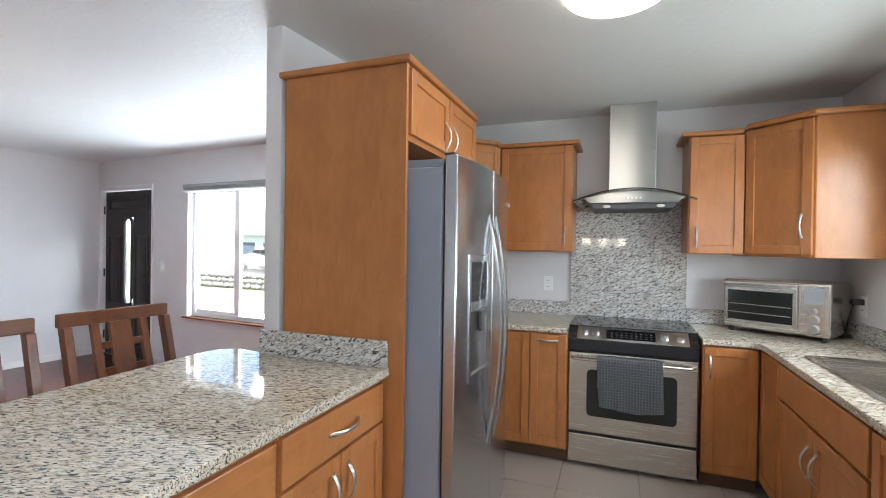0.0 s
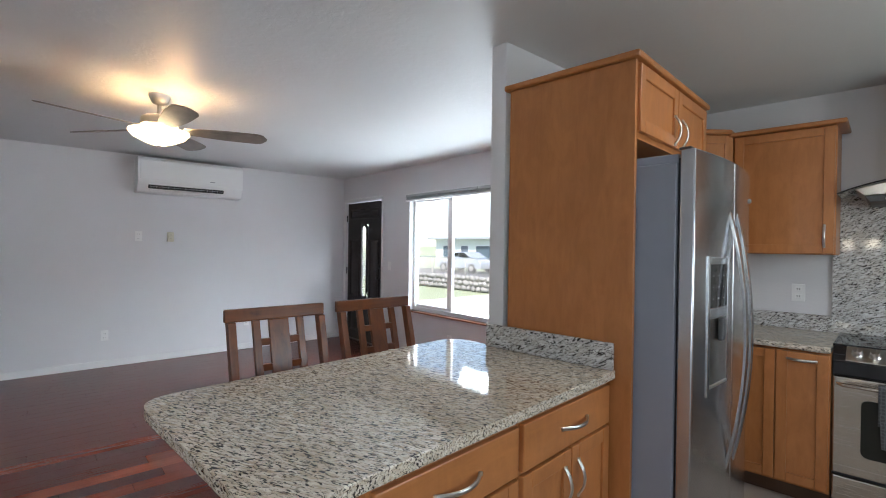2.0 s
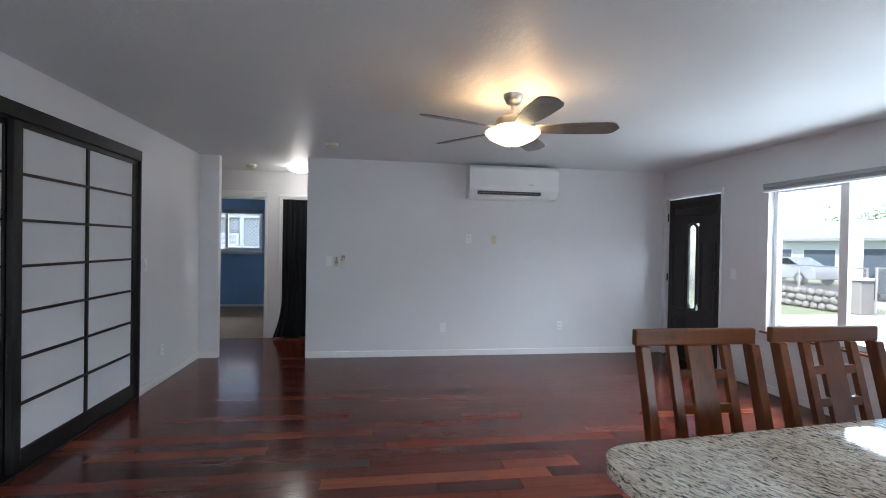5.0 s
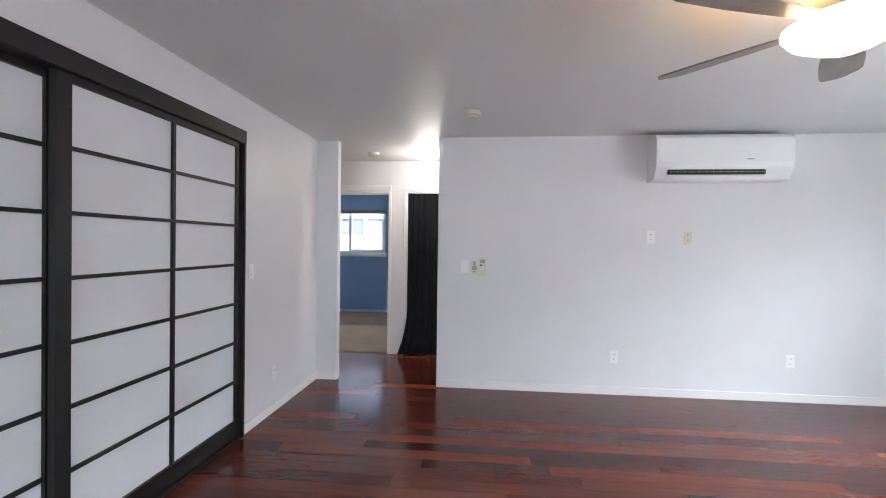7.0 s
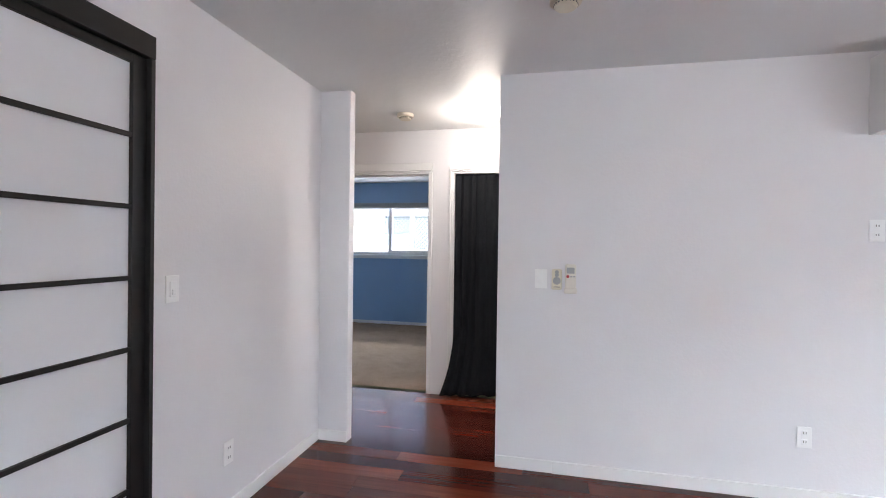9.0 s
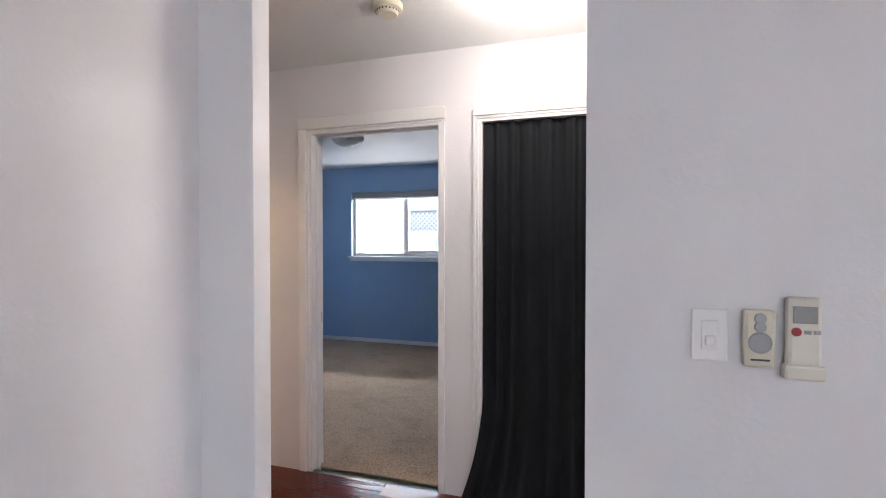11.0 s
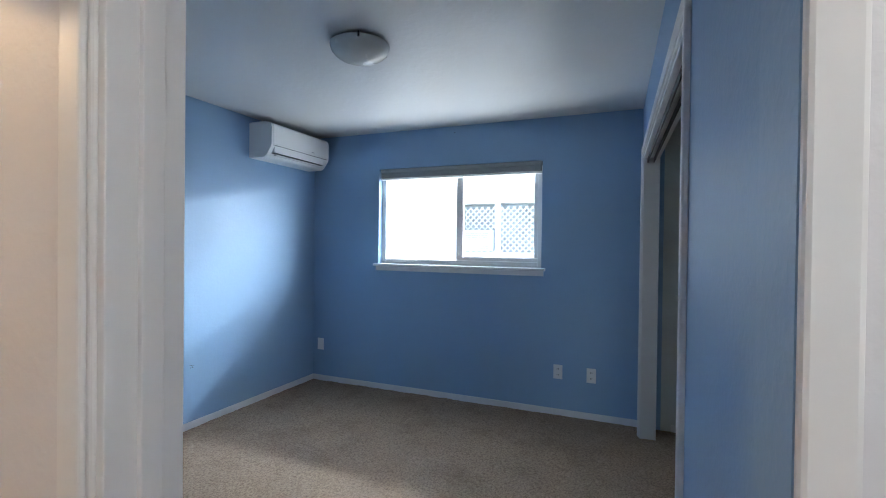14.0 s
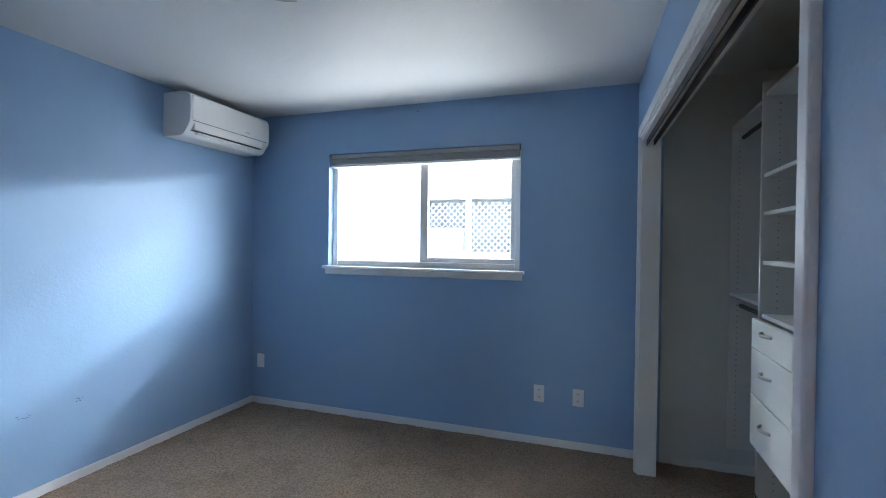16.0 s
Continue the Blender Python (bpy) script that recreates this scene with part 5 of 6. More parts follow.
slider_window("window_living", "y", YN + 0.095, WIN_L[0], WIN_L[1], WIN_L[2], WIN_L[3], [-4.285, -3.15], "large white vinyl sliding window facing the street", sash=(-4.94, -4.30))
slider_window("window_bedroom", "x", XB - 0.095, WIN_B[0], WIN_B[1], WIN_B[2], WIN_B[3], [-3.53], "white vinyl sliding bedroom window", sash=(-3.52, -2.825))
# out-of-view window, made up to go with the added east lamp
slider_window("added_window_east", "x", 1.36, -1.9, -0.5, 1.0, 2.08, [-1.2], "unseen white vinyl sliding window added for light")
structure(block("trim_living_sill", (WIN_L[0] - 0.05, YN - 0.035, 0.582), (WIN_L[1] + 0.05, YN + 0.06, 0.600), CHERRY, None, 0.004), "thin dark wooden window sill")
bm = bmesh.new()
bm_box(bm, (XB - 0.06, WIN_B[0] - 0.035, 1.173), (XB + 0.045, WIN_B[1] + 0.035, 1.195), 0.004)
bm_box(bm, (XB - 0.002, WIN_B[0] - 0.02, 1.130), (XB + 0.016, WIN_B[1] + 0.02, 1.173), 0.003)
structure(made("trim_bedroom_sill", bm, TRIM), "white painted window sill and apron")


def blind(name, plane, at, a0, a1, z0, z1, label, d=0.055):
    r = root(name, Matrix.Identity(4), label, "blind", "rolled blinds")

    def bar(n_, p0, p1, q0, q1, e0, e1, mat):
        a, b = ((at + e0, p0, q0), (at + e1, p1, q1)) if plane == "x" else ((p0, at + e0, q0), (p1, at + e1, q1))
        return block(n_, a, b, mat, r, 0.004)
    s = 1 if plane == "x" else -1
    bar("head_rail", a0, a1, z1 - 0.035, z1, 0, s * d, BLIND)
    bm = bmesh.new()
    k = 0
    z = z1 - 0.037
    while z > z0 + 0.022:
        e0, e1 = 0.006, s * (d - 0.008 + 0.004 * (k % 2))
        a, b = ((at + e0 * s, a0 + 0.004, z - 0.0055), (at + e1, a1 - 0.004, z)) if plane == "x" else ((a0 + 0.004, at + e0 * s, z - 0.0055), (a1 - 0.004, at + e1, z))
        bm_box(bm, a, b)
        z -= 0.0075
        k += 1
    made("folded_slats", bm, BLIND, r)
    bar("bottom_rail", a0, a1, z0, z0 + 0.018, 0, s * d, PLASTIC)


blind("window_blind", "y", YN - 0.003, -5.0, -3.72, 1.985, 2.068, "grey blind pulled up above the window")
blind("window_blind", "y", YN - 0.003, -3.715, -2.44, 1.985, 2.068, "grey blind pulled up above the window")
blind("window_blind", "x", XB - 0.06, WIN_B[0] + 0.01, WIN_B[1] - 0.01, 1.985, 2.088, "grey blind pulled up in the bedroom window", 0.05)

# paper sliding doors
structure(block("trim_shoji_head", (SHOJI[0], YS - 0.11, 2.10), (SHOJI[1], YS + 0.022, SHOJI[2]), BLACKWOOD, None, 0.003), "black stained wooden head track")
structure(block("trim_shoji_jamb", (SHOJI[0], YS - 0.11, 0.0), (SHOJI[0] + 0.02, YS + 0.02, 2.099), BLACKWOOD, None, 0.003), "black stained wooden jamb")
structure(block("trim_shoji_sill", (SHOJI[0] + 0.021, YS - 0.11, 0.0), (SHOJI[1], YS + 0.012, 0.018), BLACKWOOD, None, 0.003), "black stained wooden floor track")


def shoji(m, w, z0, z1, cols=2, rows=7):
    r = root("shoji_door", m, "sliding door of black wood and white paper", "sliding door", "shoji doors")
    st, top, bot = 0.075, 0.035, 0.115
    bm = bmesh.new()
    bm_box(bm, (0, 0, z0), (st, 0.034, z1), 0.002)
    bm_box(bm, (w - st, 0, z0), (w, 0.034, z1), 0.002)
    bm_box(bm, (st, 0, z0), (w - st, 0.034, z0 + bot), 0.002)
    bm_box(bm, (st, 0, z1 - top), (w - st, 0.034, z1), 0.002)
    made("frame", bm, BLACKWOOD, r)
    bm = bmesh.new()
    iw, ih = w - 2 * st, z1 - z0 - top - bot
    for k in range(1, cols):
        x = st + iw * k / cols
        bm_box(bm, (x - 0.012, 0.001, z0 + bot), (x + 0.012, 0.0165, z1 - top), 0.001)
    for k in range(1, rows):
        z = z0 + bot + ih * k / rows
        bm_box(bm, (st, 0.002, z - 0.009), (w - st, 0.0165, z + 0.009), 0.001)
    made("lattice", bm, BLACKWOOD, r)
    me = None
    for i in range(cols):
        for k in range(rows):
            x0, q0 = st + iw * i / cols, z0 + bot + ih * k / rows
            if me is None:
                p = block("paper_panel", (0, 0, 0), (iw / cols, 0.004, ih / rows), PAPER, r, 0)
                me = p.data
            else:
                p = new("paper_panel", me)
                p.parent = r
            p.matrix_local = pose(x0, 0.017, q0)
    return r


# the doors face the room: local -y turned to +y
shoji(pose(-3.92, YS - 0.005, 0, 0, 0, 180), 1.435, 0.02, 2.098)
shoji(pose(-2.56, YS - 0.050, 0, 0, 0, 180), 1.435, 0.02, 2.098)

# ---- hall ----
r = root("hall_door", pose(-7.885, -3.65, 0, 0, 0, -88), "open plain birch veneer door on steel hinges", "door")
block("leaf", (0.0, 0.0, 0.012), (0.735, 0.036, 2.02), BIRCH, r, 0.002)
for z in (0.30, 1.05, 1.81):
    bm = bmesh.new()
    bm_tube(bm, [(-0.006, 0.042, z - 0.045), (-0.006, 0.042, z + 0.045)], 0.007, 10)
    bm_box(bm, (-0.006, 0.036, z - 0.045), (0.030, 0.039, z + 0.045), 0.001)
    bm_box(bm, (-0.034, 0.0405, z - 0.045), (-0.006, 0.043, z + 0.045), 0.001)
    made("hinge", bm, STEEL, r, 40)
bm = bmesh.new()
bm_lathe(bm, [(0, 0.06), (0.024, 0.055), (0.026, 0.035), (0.012, 0.02), (0.012, 0.0)], m=pose(0.67, 0.036, 0.95, -90, 0, 0), seg=18)
made("knob", bm, NICKEL, r, 40)
r = root("strike_plate", pose(-8.05, DOOR_B[0] + 0.0165, 0.925), "small steel strike plate on the door jamb", "strike plate")
bm = bmesh.new()
bm_box(bm, (-0.015, 0, -0.03), (0.030, 0.002, 0.03), 0.0005)
bm_box(bm, (-0.008, 0.0018, -0.013), (0.010, 0.0026, 0.013))
made("plate", bm, [NICKEL], r)
# black curtain in the hall closet opening
bm = bmesh.new()
NU, NV = 150, 40
g = []
for j in range(NV + 1):
    t = j / NV
    row = []
    for i in range(NU + 1):
        s = i / NU
        flare = max(0.0, t - 0.74) / 0.26
        y = DOOR_C[0] + 0.018 + s * (DOOR_C[1] - DOOR_C[0] - 0.036) - 0.10 * flare ** 2 * (1 - s) ** 1.6
        fold = 0.021 * math.sin(2 * math.pi * (s * 6.5 + 0.45 * math.sin(4.3 * s + 0.4 * t))) + 0.006 * math.sin(2 * math.pi * (s * 13 + 0.3 * math.sin(7 * s)) + 1) * (1.2 - t) + 0.010 * math.sin(2 * math.pi * s * 2.3 + 2.2 * t)
        x = XH - 0.036 + fold * (0.55 + 0.6 * t) * min(1, 0.2 + 6 * s) + 0.13 * flare ** 0.8 * (1 - s) ** 1.2
        row.append(bm.verts.new((x, y, 2.032 - t * 2.012)))
    g.append(row)
for a, b in zip(g, g[1:]):
    for k in range(NU):
        bm.faces.new((a[k], a[k + 1], b[k + 1], b[k]))
cu = made("curtain", bm, CURTAIN, None, 70)
mod = cu.modifiers.new("cloth", "SOLIDIFY")
mod.thickness = 0.003
tagged(cu, "charcoal fabric curtain hung in the closet doorway", "curtain")
bm = bmesh.new()
bm_tube(bm, [(XH - 0.092, DOOR_C[0] + 0.017, 2.012), (XH - 0.092, DOOR_C[1] - 0.017, 2.012)], 0.009, 10)
tagged(made("curtain_rod", bm, NICKEL, None, 40), "thin metal tension rod in the doorway", "curtain rod")

# ---- bathroom seen past the hall ----
structure(block("wall_bath_partition", (-9.66, -0.085, 0.0), (-9.54, 1.2, 2.44), GREYW, None, 0.004), "grey bathroom partition wall end")
r = root("toilet", pose(-10.05, -0.04, 0, 0, 0, 0), "white ceramic toilet with a closed lid", "toilet")
CER = plain("ceramic", (0.80, 0.80, 0.78), 0.12, relief=0)
bm = bmesh.new()
bm_lathe(bm, [(0, 0.0), (0.13, 0.0), (0.12, 0.10), (0.11, 0.2), (0.17, 0.33), (0.19, 0.39), (0, 0.39)], seg=28, squash=(1.3, 0.95))
made("bowl", bm, CER, r, 40)
bm = bmesh.new()
bm_lathe(bm, [(0, 0.392), (0.195, 0.392), (0.20, 0.41), (0.19, 0.43), (0, 0.432)], seg=28, squash=(1.25, 0.95))
made("lid", bm, CER, r, 40)
block("tank", (-0.42, -0.2, 0.36), (-0.25, 0.2, 0.74), CER, r, 0.02)
bm = bmesh.new()
g = [[bm.verts.new((-10.75 + 0.02 * math.sin(i * 1.3), 0.12 + 0.5 * i / 40, 2.0 - 1.5 * j / 10)) for i in range(41)] for j in range(11)]
for a, b in zip(g, g[1:]):
    for k in range(40):
        bm.faces.new((a[k], a[k + 1], b[k + 1], b[k]))
sc = made("shower_curtain", bm, BLUECLOTH, None, 70)
sc.modifiers.new("cloth", "SOLIDIFY").thickness = 0.003
tagged(sc, "navy blue shower curtain on a rod", "curtain")
bm = bmesh.new()
bm_tube(bm, [(-10.75, -0.75, 2.02), (-10.75, 2.08, 2.02)], 0.012, 10)
tagged(made("shower_rod", bm, NICKEL, None, 40), "metal shower curtain rod", "rod")
tagged(block("bathtub", (-11.25, -0.745, 0.0), (-10.80, 2.07, 0.50), CER, None, 0.03), "white bathtub along the wall", "bathtub")

BTILE = plain("bath_tile", (0.20, 0.20, 0.21), 0.25, vary=0.12, relief=0)
bt = structure(block("wall_bath_tiled", (XB, -0.76, 0.0), (XB + 0.012, 2.07, 2.43), GROUT, None, 0), "grey tiled bathroom wall")
bm = bmesh.new()
for j in range(20):
    for i in range(8):
        y0 = -0.70 + i * 0.31 - (0.15 if j % 2 else 0)
        bm_box(bm, (XB + 0.012, y0, 0.5 + j * 0.095), (XB + 0.018, y0 + 0.303, 0.59 + j * 0.095))
tagged(made("tile", bm, BTILE, bt), kind="stuff")
bw = root("window_dining", Matrix.Identity(4), "three small white framed windows in a row", "window")
bm = bmesh.new()
for x in (-0.70, -0.37, -0.04):
    for a, b in ((x, x + 0.012), (x + 0.188, x + 0.20)):
        bm_box(bm, (a, YS - 0.045, 1.46), (b, YS - 0.005, 1.64), 0.002)
    for z in (1.46, 1.628):
        bm_box(bm, (x + 0.012, YS - 0.045, z), (x + 0.188, YS - 0.006, z + 0.012), 0.002)
made("frame", bm, PLASTIC, bw)
# ---- bedroom closet fittings ----
r = root("closet_organizer", Matrix.Identity(4), "white closet organizer with shelves, rods and drawers", "closet organizer")
LAM = plain("white_laminate", (0.70, 0.72, 0.71), 0.4, relief=0.02)
ZY0, ZY1 = -1.50, -1.135
XA, XC, XD = XB + 0.012, -10.70, -10.06
block("side_panel", (XA, ZY0, 0.16), (XA + 0.018, ZY1, 2.16), LAM, r, 0.001)
block("middle_panel", (XC, ZY0 - 0.03, 0.02), (XC + 0.018, ZY1, 2.16), LAM, r, 0.001)
block("end_panel", (XD, ZY0 - 0.03, 0.02), (XD + 0.018, ZY1, 2.16), LAM, r, 0.001)
block("top_shelf", (XA + 0.019, ZY0, 2.09), (XC - 0.001, ZY1, 2.108), LAM, r, 0.001)
block("shelf", (XA + 0.019, ZY0, 1.09), (XC - 0.001, ZY1, 1.108), LAM, r, 0.001)
for z in (1.05, 1.30, 1.53, 1.71, 2.09):
    block("shelf", (XC + 0.019, ZY0 - 0.02, z), (XD - 0.001, ZY1, z + 0.018), LAM, r, 0.001)
bm = bmesh.new()
for z in (2.04, 1.03):
    bm = bmesh.new()
    bm_tube(bm, [(XA + 0.02, -1.44, z), (XC - 0.002, -1.44, z)], 0.013, 10)
    made("hanging_rod", bm, DARKGREY, r, 40)
for k, (z0, z1) in enumerate(((0.91, 1.045), (0.69, 0.905), (0.45, 0.685))):
    d = block("drawer", (XC + 0.002, ZY0 - 0.055, z0), (XD + 0.016, ZY0 - 0.035, z1), LAM, r, 0.002)
    arch_handle(d, pose((XC + XD) / 2 - 0.1, ZY0 - 0.055, (z0 + z1) / 2 + 0.02), 0.11, 0.026, 0.005)
bm = bmesh.new()
for x in (XA + 0.0185, XC + 0.0185):
    for y in (ZY0 + 0.04, ZY1 - 0.06):
        for k in range(56):
            z = 0.24 + k * 0.033
            bm_box(bm, (x - 0.0005, y - 0.0025, z - 0.0025), (x + 0.0008, y + 0.0025, z + 0.0025))
made("peg_holes", bm, DARKGREY, r)
bm = bmesh.new()
for k in range(7):
    bm_tube(bm, [(XC + 0.05 + 0.06 * k, ZY0 - 0.04, 0.06), (XC + 0.05 + 0.06 * k, ZY0 - 0.04, 0.22)], 0.002, 6)
for z in (0.06, 0.14, 0.22):
    bm_tube(bm, [(XC + 0.03, ZY0 - 0.04, z), (XD - 0.02, ZY0 - 0.04, z)], 0.0025, 6)
made("wire_basket", bm, DARKGREY, r)
# small marks on the blue wall
SCUFF = plain("grey_scuff", (0.10, 0.12, 0.17), 0.8)
bm = bmesh.new()
rng = random.Random(4)
for x, z, w in ((-9.70, 0.452, 0.07), (-9.98, 0.46, 0.05)):
    for k in range(9):
        xx, zz = x + rng.uniform(-w / 2, w / 2), z + rng.uniform(-0.012, 0.012)
        bm_box(bm, (xx - 0.004, YB0, zz - 0.0012), (xx + 0.004, YB0 + 0.0012, zz + 0.0012), m=None)
bm_lathe(bm, [(0, 0.002), (0.006, 0.001), (0.006, 0)], m=pose(XB, -3.56, 2.377, 0, 90, 0), seg=8)
tagged(made("wall_scuffs", bm, SCUFF), "small dark scuffs on the blue wall", "marks", kind="stuff")

# ---- outdoors: street side ----
GZ = -0.35
bm = bmesh.new()
bmesh.ops.create_grid(bm, x_segments=2, y_segments=2, size=1200, matrix=pose(0, 0, GZ - 0.03))
structure(made("ground", bm, GRASS), "grass reaching the horizon")
structure(block("driveway", (-12.0, 3.9, GZ - 0.02), (6.0, 15.2, GZ), CONCRETE, None, 0), "pale concrete driveway")
structure(block("road", (-90, 17.0, GZ - 0.05), (90, 24.0, GZ - 0.015), ASPHALT, None, 0), "grey asphalt street")
structure(block("pavement", (-90, 15.3, GZ - 0.05), (90, 16.9, GZ + 0.05), CONCRETE, None, 0.02), "pale concrete pavement with a kerb")
structure(block("pavement_yard", (-14.9, -12, GZ - 0.02), (-11.42, 3.6, GZ - 0.005), CONCRETE, None, 0), "concrete side yard")


def stone_wall(x0, x1, y, h):
    r = root("stone_wall", pose(0, y, GZ), "low wall of dark rounded lava stones", "garden wall")
    block("core", (x0, -0.12, 0), (x1, 0.12, h - 0.06), STONE, r, 0.01)
    rng = random.Random(8)
    bm = bmesh.new()
    bmesh.ops.create_icosphere(bm, subdivisions=2, radius=0.5)
    for v in bm.verts:
        v.co *= 1 + 0.22 * noise.noise(v.co * 2.3)
    first = made("stone", bm, STONE, r, 60)
    me = first.data
    n, z = 0, 0.10
    while z < h and n < 280:
        x = x0 + rng.uniform(0, 0.2)
        while x < x1 and n < 280:
            w = rng.uniform(0.22, 0.40)
            o = first if n == 0 else new("stone", me)
            o.parent = r
            o.matrix_local = pose(x + w / 2, -0.13, z, rng.uniform(0, 360), 0, rng.uniform(-20, 20)) @ Matrix.Diagonal((w, 0.20, rng.uniform(0.2, 0.28), 1))
            x += w * 0.98
            n += 1
        z += 0.20
    return r


stone_wall(-21.5, -12.3, 13.2, 0.62)
r = root("gate_pillar", pose(-12.05, 13.2, GZ), "rough stone gate pillar", "pillar")
block("shaft", (-0.22, -0.22, 0), (0.22, 0.22, 0.95), STONE, r, 0.03)
block("cap_stone", (-0.27, -0.27, 0.95), (0.27, 0.27, 1.03), CONCRETE, r, 0.02)


def chain_gate(x0, x1, y, h, label="grey chain-link gate on steel posts", category="gate", posts=3):
    r = root("chain_link_" + category, pose(0, y, GZ), label, category)
    bm = bmesh.new()
    for x in [x0 + (x1 - x0) * k / (posts - 1) for k in range(posts)]:
        bm_tube(bm, [(x, 0, 0), (x, 0, h)], 0.028, 8)
    for z in (0.08, h - 0.02):
        bm_tube(bm, [(x0, 0, z), (x1, 0, z)], 0.02, 8)
    made("post", bm, NICKEL, r, 40)
    bm = bmesh.new()
    step = 0.12
    n = int((x1 - x0) / step)
    for k in range(-int(h / step), n):
        a, b = x0 + k * step, x0 + k * step + h
        za, zb = 0.08, h - 0.02
        for s in (1, -1):
            p, q = (a, za), (a + (zb - za), zb)
            if s < 0:
                p, q = (a, zb), (a + (zb - za), za)
            if q[0] > x0 and p[0] < x1:
                u0, u1 = max(0, (x0 - p[0]) / (q[0] - p[0])), min(1, (x1 - p[0]) / (q[0] - p[0]))
                bm_tube(bm, [(p[0] + (q[0] - p[0]) * u, 0.01 * s, p[1] + (q[1] - p[1]) * u) for u in (u0, u1)], 0.006, 3)
    tagged(made("mesh_wire", bm, NICKEL, r), kind="stuff")


chain_gate(-21.0, -12.3, 13.75, 1.30, "galvanised chain-link fence behind the stone wall", "fence", 5)
chain_gate(-11.7, -8.6, 13.3, 1.35)
bm = bmesh.new()
bm_box(bm, (-0.11, -0.11, 0.75), (0.11, 0.11, 2.75), 0.02)
r = root("yard_post", pose(-13.1, 14.35, GZ), "white painted post on a bare wooden foot", "post")
made("shaft", bm, TRIM, r)
block("foot", (-0.10, -0.10, 0.0), (0.10, 0.10, 0.749), BIRCH, r, 0.01)


def car(m, label, paint):
    r = root("parked_car", m, label, "car")
    prof = [(-2.25, 0.32), (-2.28, 0.62), (-2.15, 0.80), (-1.35, 0.92), (-0.55, 1.40), (0.55, 1.44), (1.30, 1.02), (2.05, 0.92), (2.25, 0.70), (2.25, 0.32)]
    turn = Matrix(((1, 0, 0, 0), (0, 0, 1, 0), (0, 1, 0, 0), (0, 0, 0, 1)))
    bm = bmesh.new()
    bm_prism(bm, rounded(prof, [0.05, 0.08, 0.12, 0.1, 0.2, 0.2, 0.15, 0.15, 0.1, 0.05], 4), -0.86, 0.86, turn)
    for v in bm.verts:
        if v.co.z > 0.95:
            v.co.y *= 0.82
    made("body", bm, paint, r, 35, 0.03)
    bm = bmesh.new()
    for s in (-1, 1):
        for xs in ([(-1.12, 0.98), (-0.52, 1.34), (-0.04, 1.37), (-0.04, 0.98)], [(0.04, 0.98), (0.04, 1.37), (0.52, 1.38), (1.12, 1.03)]):
            bm_prism(bm, xs, s * 0.735 - 0.02, s * 0.735 + 0.02, turn)
    made("side_window", bm, GLOSS, r)
    for x in (-1.42, 1.40):
        for s in (-1, 1):
            bm = bmesh.new()
            bm_lathe(bm, [(0, -0.1), (0.20, -0.1), (0.31, -0.11), (0.33, -0.08), (0.33, 0.08), (0.31, 0.11), (0.2, 0.1), (0, 0.1)], m=pose(x, s * 0.80, 0.33, 90, 0, 0), seg=24)
            w = made("wheel", bm, BLACK, r, 40)
            bm = bmesh.new()
            bm_lathe(bm, [(0, 0.115), (0.05, 0.115), (0.19, 0.105), (0.2, 0.09)], m=pose(x, s * 0.80, 0.33, 90 if s < 0 else -90, 0, 0), seg=20)
            made("rim", bm, NICKEL, w, 40)


car(pose(-13.6, 18.0, GZ - 0.015, 0, 0, 0), "dark blue sedan parked in the street", CARPAINT)
car(pose(-23.5, 22.6, GZ - 0.015, 0, 0, 0), "grey car parked across the street", plain("silver_car_paint", (0.35, 0.37, 0.4), 0.25, 0.3, relief=0))


FARGLASS = plain("far_window_glass", (0.07, 0.10, 0.13), 0.2, relief=0)
# dark colour of far doors, also painted in for shade inside open carports
FARDOOR_SHADE = plain("far_door_carport_shade", (0.09, 0.11, 0.14), 0.6)


def house(name, x, y, w, d, h, roof_h, rz, label, wall_mat, openings, flip=False):
    r = root(name, pose(x, y, GZ - 0.2, 0, 0, rz), label, "house", "houses across the street")
    block("wall", (-w / 2, -d / 2, 0), (w / 2, d / 2, h), wall_mat, r, 0.01)
    bm = bmesh.new()
    o = 0.6
    lo_ = [bm.verts.new(p) for p in ((-w / 2 - o, -d / 2 - o, h), (w / 2 + o, -d / 2 - o, h), (w / 2 + o, d / 2 + o, h), (-w / 2 - o, d / 2 + o, h))]
    lo2 = [bm.verts.new((v.co.x, v.co.y, h + 0.16)) for v in lo_]
    a, b = bm.verts.new((-w / 2 + d * 0.35, 0, h + roof_h)), bm.verts.new((w / 2 - d * 0.35, 0, h + roof_h))
    bm.faces.new(lo_)
    for k in range(4):
        bm.faces.new((lo_[k], lo_[(k + 1) % 4], lo2[(k + 1) % 4], lo2[k]))
    bm.faces.new((lo2[0], lo2[1], b, a))
    bm.faces.new((lo2[2], lo2[3], a, b))
    bm.faces.new((lo2[1], lo2[2], b))
    bm.faces.new((lo2[3], lo2[0], a))
    made("roof", bm, ROOF, r)
    for kind, x0, x1, z0, z1 in openings:
        f = block(kind, (x0, -d / 2 - 0.03, z0), (x1, -d / 2 + 0.02, z1), TRIM, r, 0.005)
        block("glass" if kind == "window" else "leaf", (x0 + 0.06, -d / 2 - 0.045, z0 + 0.06), (x1 - 0.06, -d / 2 - 0.028, z1 - 0.06), FARGLASS if kind == "window" else FARDOOR_SHADE, f, 0)
    return r


